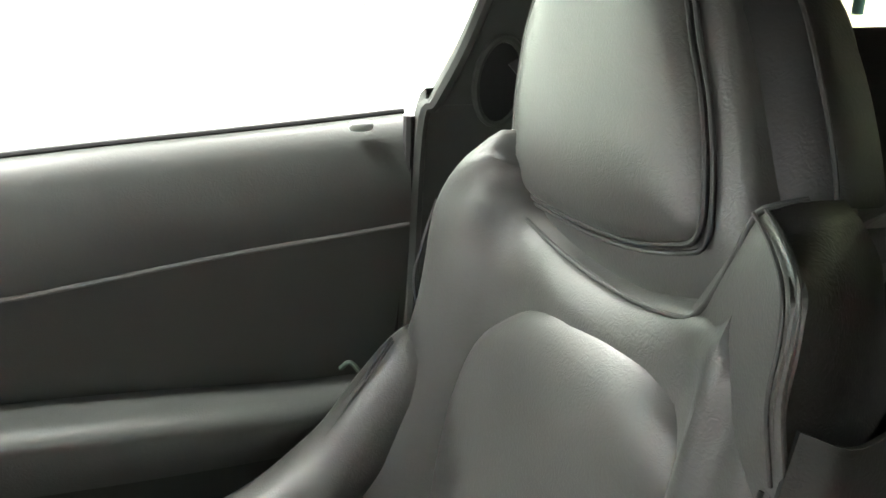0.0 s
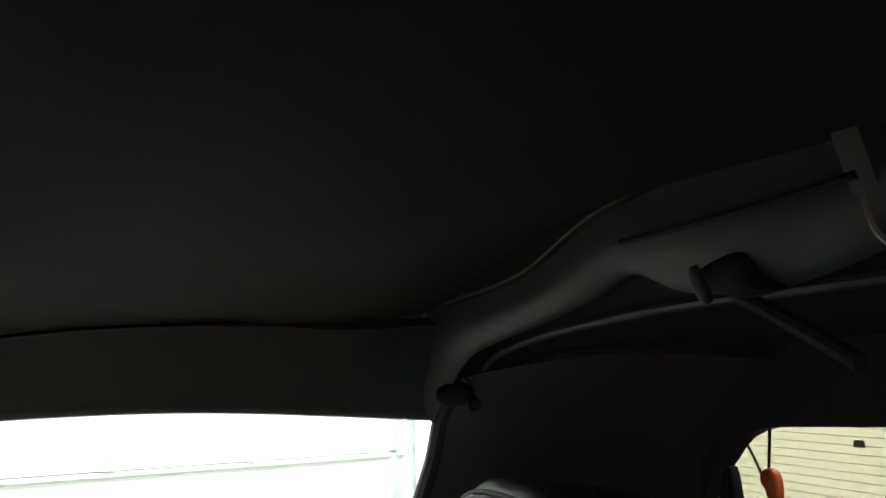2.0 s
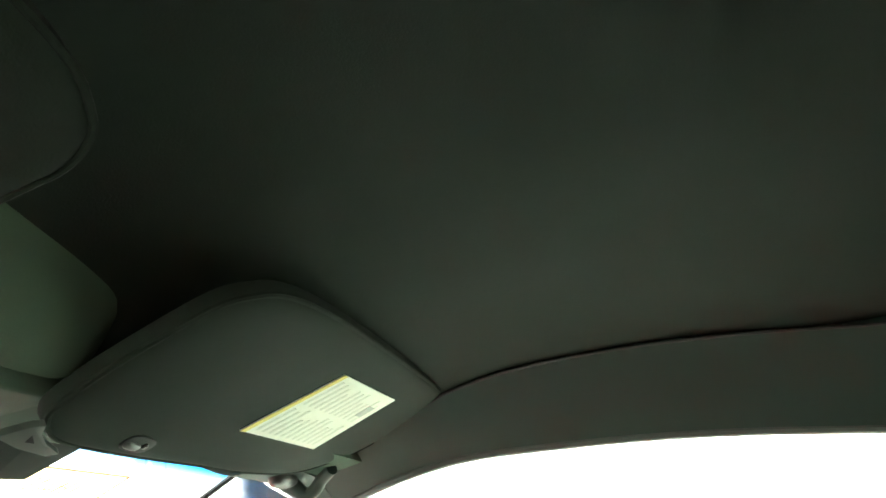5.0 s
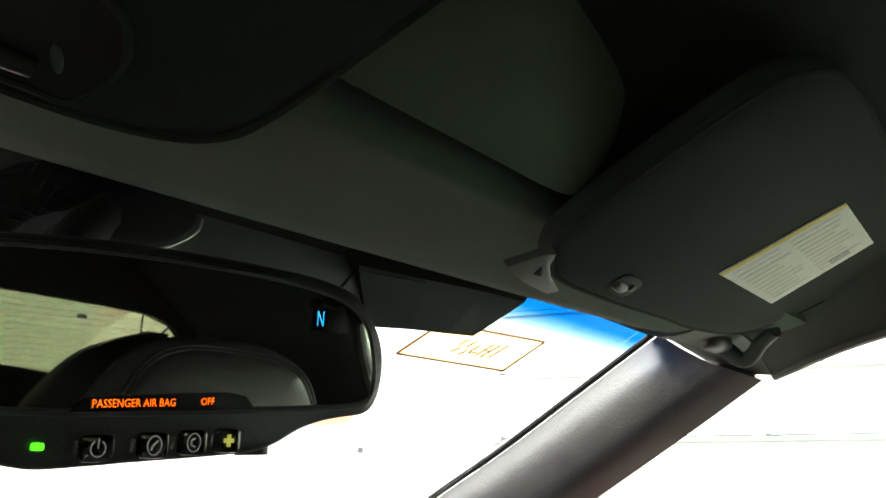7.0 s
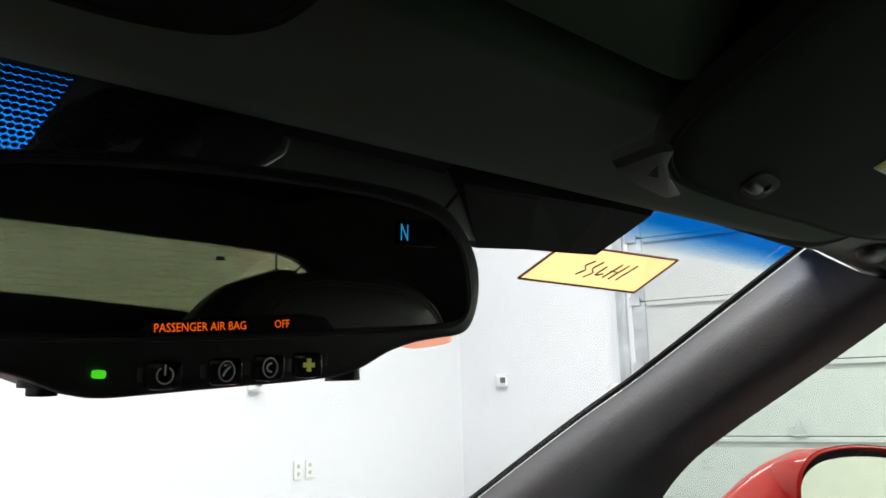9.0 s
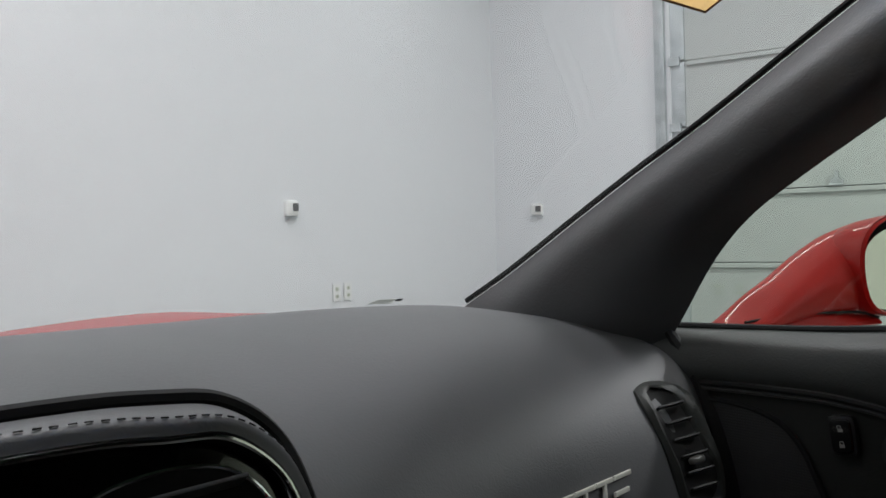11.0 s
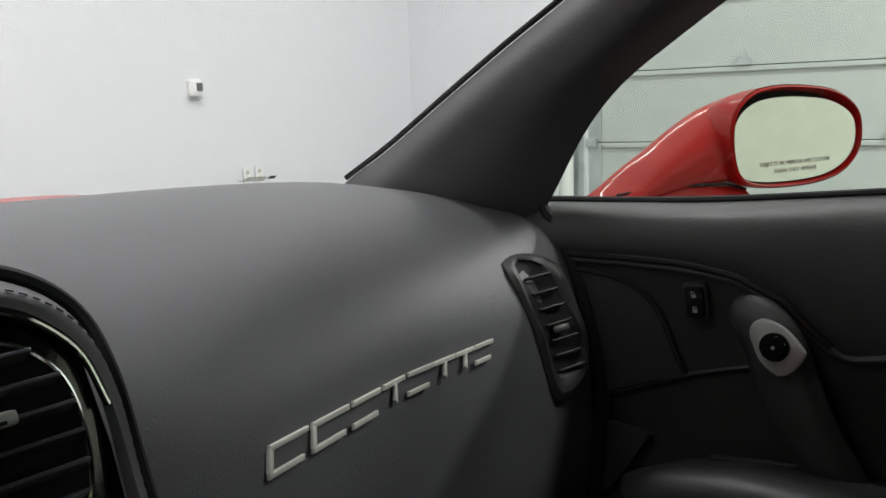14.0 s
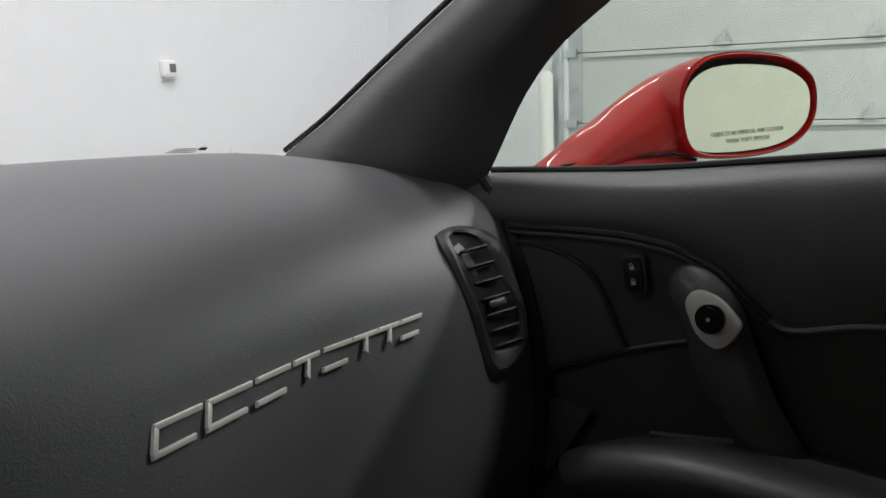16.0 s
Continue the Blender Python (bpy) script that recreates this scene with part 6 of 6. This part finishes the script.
        if k == 0:
            ring = [mk @ Vector((math.sin(a) * 0.0021, math.cos(a) * 0.0021, 0)) for a in [0.55 + (2 * math.pi - 1.1) * i / 12 for i in range(13)]]
            part("icon", join_bm(tube_bm(ring, 0.0002, 5, 1, smooth=False), tube_bm([mk @ Vector((0, 0.0, 0)), mk @ Vector((0, 0.0026, 0))], 0.0002, 5, 1)), ICON, b)
        elif k == 3:
            part("icon", join_bm(box_bm((0.0036, 0.0013, 0.0003), mk), box_bm((0.0013, 0.0036, 0.0003), mk)), ICON_Y, b)
        else:
            full = [mk @ Vector((math.cos(a) * 0.0022, math.sin(a) * 0.0026, 0)) for a in [2 * math.pi * i / 16 for i in range(16)]]
            inner = [(-0.001, -0.0013), (-0.0004, 0.0), (0.001, 0.0013)] if k == 1 else [(0.0004, 0.0012), (-0.0008, 0.0006), (-0.0008, -0.0006), (0.0004, -0.0012)]
            part("icon", join_bm(tube_bm(full, 0.00018, 5, 1, True, False), tube_bm([mk @ Vector((x0, y0, 0)) for x0, y0 in inner], 0.00028, 5, 3)), ICON, b)
    part("sensor_knob", disc_bm(0.0055, 0.007, m @ Matrix.Translation((-0.0575, -0.0148, -0.012)) @ Matrix.Rotation(radians(90), 4, "X"), 20, 0.002), TRIM, s)
    part("tilt_knob", disc_bm(0.0055, 0.020, pose(0.032, 0.221, 1.0245), 20, 0.002), TRIM, s)
    part("map_lamp", pillow_bm(ellipse(0.010, 0.005, 14, 3), axes((0.060, 0.212, 1.0262), (1, -0.05, 0.12), (0, 1, 0.1)) @ Matrix.Diagonal((1, 1, -1, 1)), 0.0015, 0.010, 4), AMBER_LENS, s, "warm glowing map lamp lens")
    # stalk to the windshield, with its moulded cap
    st = part("mirror_stalk", tube_bm([(-0.030, 0.225, 1.050), (-0.018, 0.258, 1.074), (-0.002, 0.280, 1.092), (0.018, 0.292, 1.108), (0.036, 0.300, 1.120)], 0.0085, 12, 5), MATT, s, "black mirror stalk")
    mc = axes((0.040, 0.287, 1.106), (1, 0.05, 0), (0, 0.1, 1))
    cap = [local(mc, (x, 0.287, z)) for x, z in ((-0.003, 1.094), (0.006, 1.106), (0.021, 1.117), (0.042, 1.122), (0.054, 1.119), (0.055, 1.111), (0.046, 1.102), (0.038, 1.097), (0.016, 1.092))]
    part("stalk_cap", pillow_bm(cap, mc, 0.004, 0.020, 5, 3, 0.4), MATT, st, "black moulded stalk cover")
    part("cap_edge", tube_bm([(0.055, 0.283, 1.112), (0.052, 0.282, 1.106), (0.045, 0.282, 1.1005), (0.036, 0.282, 1.0955), (0.026, 0.283, 1.092)], 0.0006, 6, 4), SATIN, st, "thin pale edge of the cap")
    sleeve = curve_pts([(-0.028, 0.298, 1.090), (-0.025, 0.298, 1.0985), (-0.016, 0.299, 1.1080), (0.000, 0.300, 1.1165), (0.020, 0.300, 1.1230), (0.045, 0.302, 1.1265)], 6)
    sl = part("wire_sleeve", tube_bm(sleeve, 0.0098, 14, 1, smooth=False), FABRIC_NET, s, "braided black wire sleeve")
    braid = []
    for w in range(10):
        for turn in (1, -1):
            pts = []
            for i, p in enumerate(sleeve):
                d = (sleeve[min(i + 1, len(sleeve) - 1)] - sleeve[max(i - 1, 0)]).normalized()
                up = (Vector((0, -1, 0.2)) - d * Vector((0, -1, 0.2)).dot(d)).normalized()
                a = 2 * math.pi * w / 10 + turn * i * 0.22
                pts.append(p + (up * math.cos(a) + d.cross(up) * math.sin(a)) * 0.0098)
            braid.append(tube_bm(pts, 0.00055, 4, 1, smooth=False))
    part("braid", join_bm(*braid), FABRIC_NET, sl)


inside_mirror()


def windshield_frit():
    """Dotted black print at the top centre of the glass."""
    bm = bmesh.new()

    def spot(x, t):
        return Vector((x, 0.306 + 0.056 * t, 1.1235 - 0.029 * t))
    for i in range(58):
        for j in range(-5, 20):
            x = -0.155 + 0.0030 * (i + 0.5 * (j % 2))
            t = j / 19
            if x > -0.020 - 0.010 * t:
                continue
            r = 0.00182 - 0.0007 * t
            m = axes(spot(x, t), (1, 0, 0), (0, -0.888, 0.46))
            bm.faces.new([bm.verts.new(m @ Vector((math.cos(a) * r, math.sin(a) * r, 0))) for a in [math.pi * k / 4 for k in range(8)]])
    bm.faces.new([bm.verts.new(spot(x, t)) for x, t in ((-0.021, -0.3), (0.17, -0.3), (0.17, 0.75), (0.03, 1.1), (-0.030, 1.1))])
    ob = part("frit_dots", bm, GAP, smooth=False)
    tagged(ob, "black printed dot pattern on the windshield glass", "glass print", kind="stuff")


windshield_frit()


def paper_tag():
    t = thing("paper_tag", "manila paper tag with handwriting, stuck behind the windshield", "paper tag")
    q = [Vector(p) for p in ((0.386, 0.440, 1.097), (0.397, 0.400, 1.1205), (0.563, 0.392, 1.1195), (0.555, 0.437, 1.0945))]
    m = axes(q[0], q[3] - q[0], q[1] - q[0])
    pts = [local(m, p) for p in q]
    part("card", plate_bm(pts, m, 0.0006), TAG, t)
    loop = [Vector((*p, 0.0008)) for p in pts]
    for a, b in zip(loop, loop[1:] + loop[:1]):
        part("tape", tube_bm([m @ a, m @ b], 0.0011, 6, 1), TAG_EDGE, t)

    def on(u, w):
        p = (loop[0] + (loop[3] - loop[0]) * u) * (1 - w) + (loop[1] + (loop[2] - loop[1]) * u) * w
        return m @ (p + Vector((0, 0, 0.0006)))
    for strokes in ([(0.36, 0.7), (0.33, 0.55), (0.37, 0.45), (0.34, 0.3)], [(0.43, 0.7), (0.41, 0.5), (0.45, 0.4), (0.42, 0.25)], [(0.50, 0.6), (0.49, 0.35), (0.54, 0.4)],
                    [(0.60, 0.7), (0.57, 0.3)], [(0.57, 0.5), (0.64, 0.48)], [(0.66, 0.7), (0.63, 0.28)], [(0.73, 0.72), (0.70, 0.28)]):
        part("pen_stroke", tube_bm([on(u, w) for u, w in strokes], 0.0007, 5, 3), INK, t)


paper_tag()


def glass_label():
    t = thing("glass_label", "small grey printed label at the windshield's lower corner", "label")
    m = axes((0.512, 0.824, 0.8345), (0.98, 0.12, -0.06), (0, -0.84, 0.543))
    for k in range(3):
        part("print_bar", plate_bm([(-0.022 - 0.004 * k, 0.001 - 0.0035 * k), (0.009, 0.001 - 0.0035 * k), (0.009, 0.0028 - 0.0035 * k), (-0.022 - 0.004 * k, 0.0028 - 0.0035 * k)], m, 0.0003), PRINT, t)
    part("mark", plate_bm([(0.011, -0.002), (0.021, -0.002), (0.021, 0.004), (0.011, 0.004)], m, 0.0003), INK, t)


glass_label()


# ---- roof hoop fittings ----
def hoop_latch():
    l = thing("roof_latch", "black roof catch on the rear hoop cover", "roof catch")
    m = axes((0.155, -0.488, 1.205), (1, 0.1, 0), (0, 0.2, 0.98))
    part("catch", pillow_bm([local(m, p) for p in ((0.182, -0.48, 1.209), (0.163, -0.482, 1.215), (0.144, -0.484, 1.2145), (0.135, -0.485, 1.199), (0.129, -0.486, 1.190), (0.155, -0.483, 1.189), (0.175, -0.481, 1.198))], m @ Matrix.Diagonal((1, 1, -1, 1)) if m.col[2].y < 0 else m, 0.014, 0.02, 5, 4, 0.4), GAP, l)
    part("strap", tube_bm([(0.165, -0.49, 1.194), (0.114, -0.498, 1.166), (0.085, -0.50, 1.150)], 0.005, 8, 4), GAP, l)
    part("catch_tip", pillow_bm(ellipse(0.004, 0.012, 12), axes((0.174, -0.472, 1.199), (-1, 0, 0), (0.2, 0.4, 0.9)), 0.004, 0.004, 4), RAIL, l, "grey metal tip")
    part("roof_bolt", box_bm((0.016, 0.016, 0.034), pose(0.060, -0.490, 1.247, -20, 0, 8), 0.003), RAIL, l, "grey plastic roof bolt")
    part("bolt_edge", tube_bm([(0.062, -0.489, 1.236), (0.058, -0.491, 1.213), (0.052, -0.493, 1.204)], 0.0028, 8, 4), GREY_METAL, l, "bright bracket edge")


hoop_latch()
k = thing("hinge_cover", "small black hinge fittings above the door window", "hinge cover")
part("cover", pillow_bm(ellipse(0.020, 0.011, 14), axes((0.592, -0.452, 1.133), (-0.3, -1, 0.1), (-0.6, 0, 1)), 0.008, 0.01, 5), GAP, k)
part("cap", disc_bm(0.007, 0.012, pose(0.572, -0.465, 1.126, 0, 60, 0), 16, 0.002), GAP, k)


def ornament():
    o = thing("hanging_ornament", "bright orange ornament hanging from black cords in the rear", "ornament")
    part("orange_figure", pillow_bm([(-0.014, 0.018), (0.0, 0.022), (0.012, 0.016), (0.016, 0.0), (0.012, -0.018), (0.0, -0.02), (-0.006, -0.006), (-0.018, 0.006)], axes((0.471, -0.74, 1.037), (-0.75, 0, 0), (0, 0, 1)) @ Matrix.Diagonal((0.75, 0.80, 1, 1)), 0.006, 0.006, 5), ORANGE, o)
    part("teal_bottle", disc_bm(0.0055, 0.018, Matrix.Translation((0.474, -0.74, 1.007)), 16, 0.003), TEAL, o)
    part("black_figure", pillow_bm([(-0.018, 0.010), (-0.006, 0.040), (0.006, 0.044), (0.012, 0.016), (0.014, -0.034), (0.0, -0.038), (-0.012, -0.030)], axes((0.545, -0.745, 1.005), (-1, 0, 0), (0, 0, 1)), 0.008, 0.008, 5), GAP, o, "black hanging figure")
    part("cord", tube_bm([(0.475, -0.742, 1.050), (0.476, -0.748, 1.09), (0.476, -0.752, 1.14)], 0.0016, 6, 3), GAP, o)
    part("cord", tube_bm([(0.485, -0.742, 1.046), (0.502, -0.748, 1.060), (0.525, -0.755, 1.078)], 0.0016, 6, 3), GAP, o)


ornament()
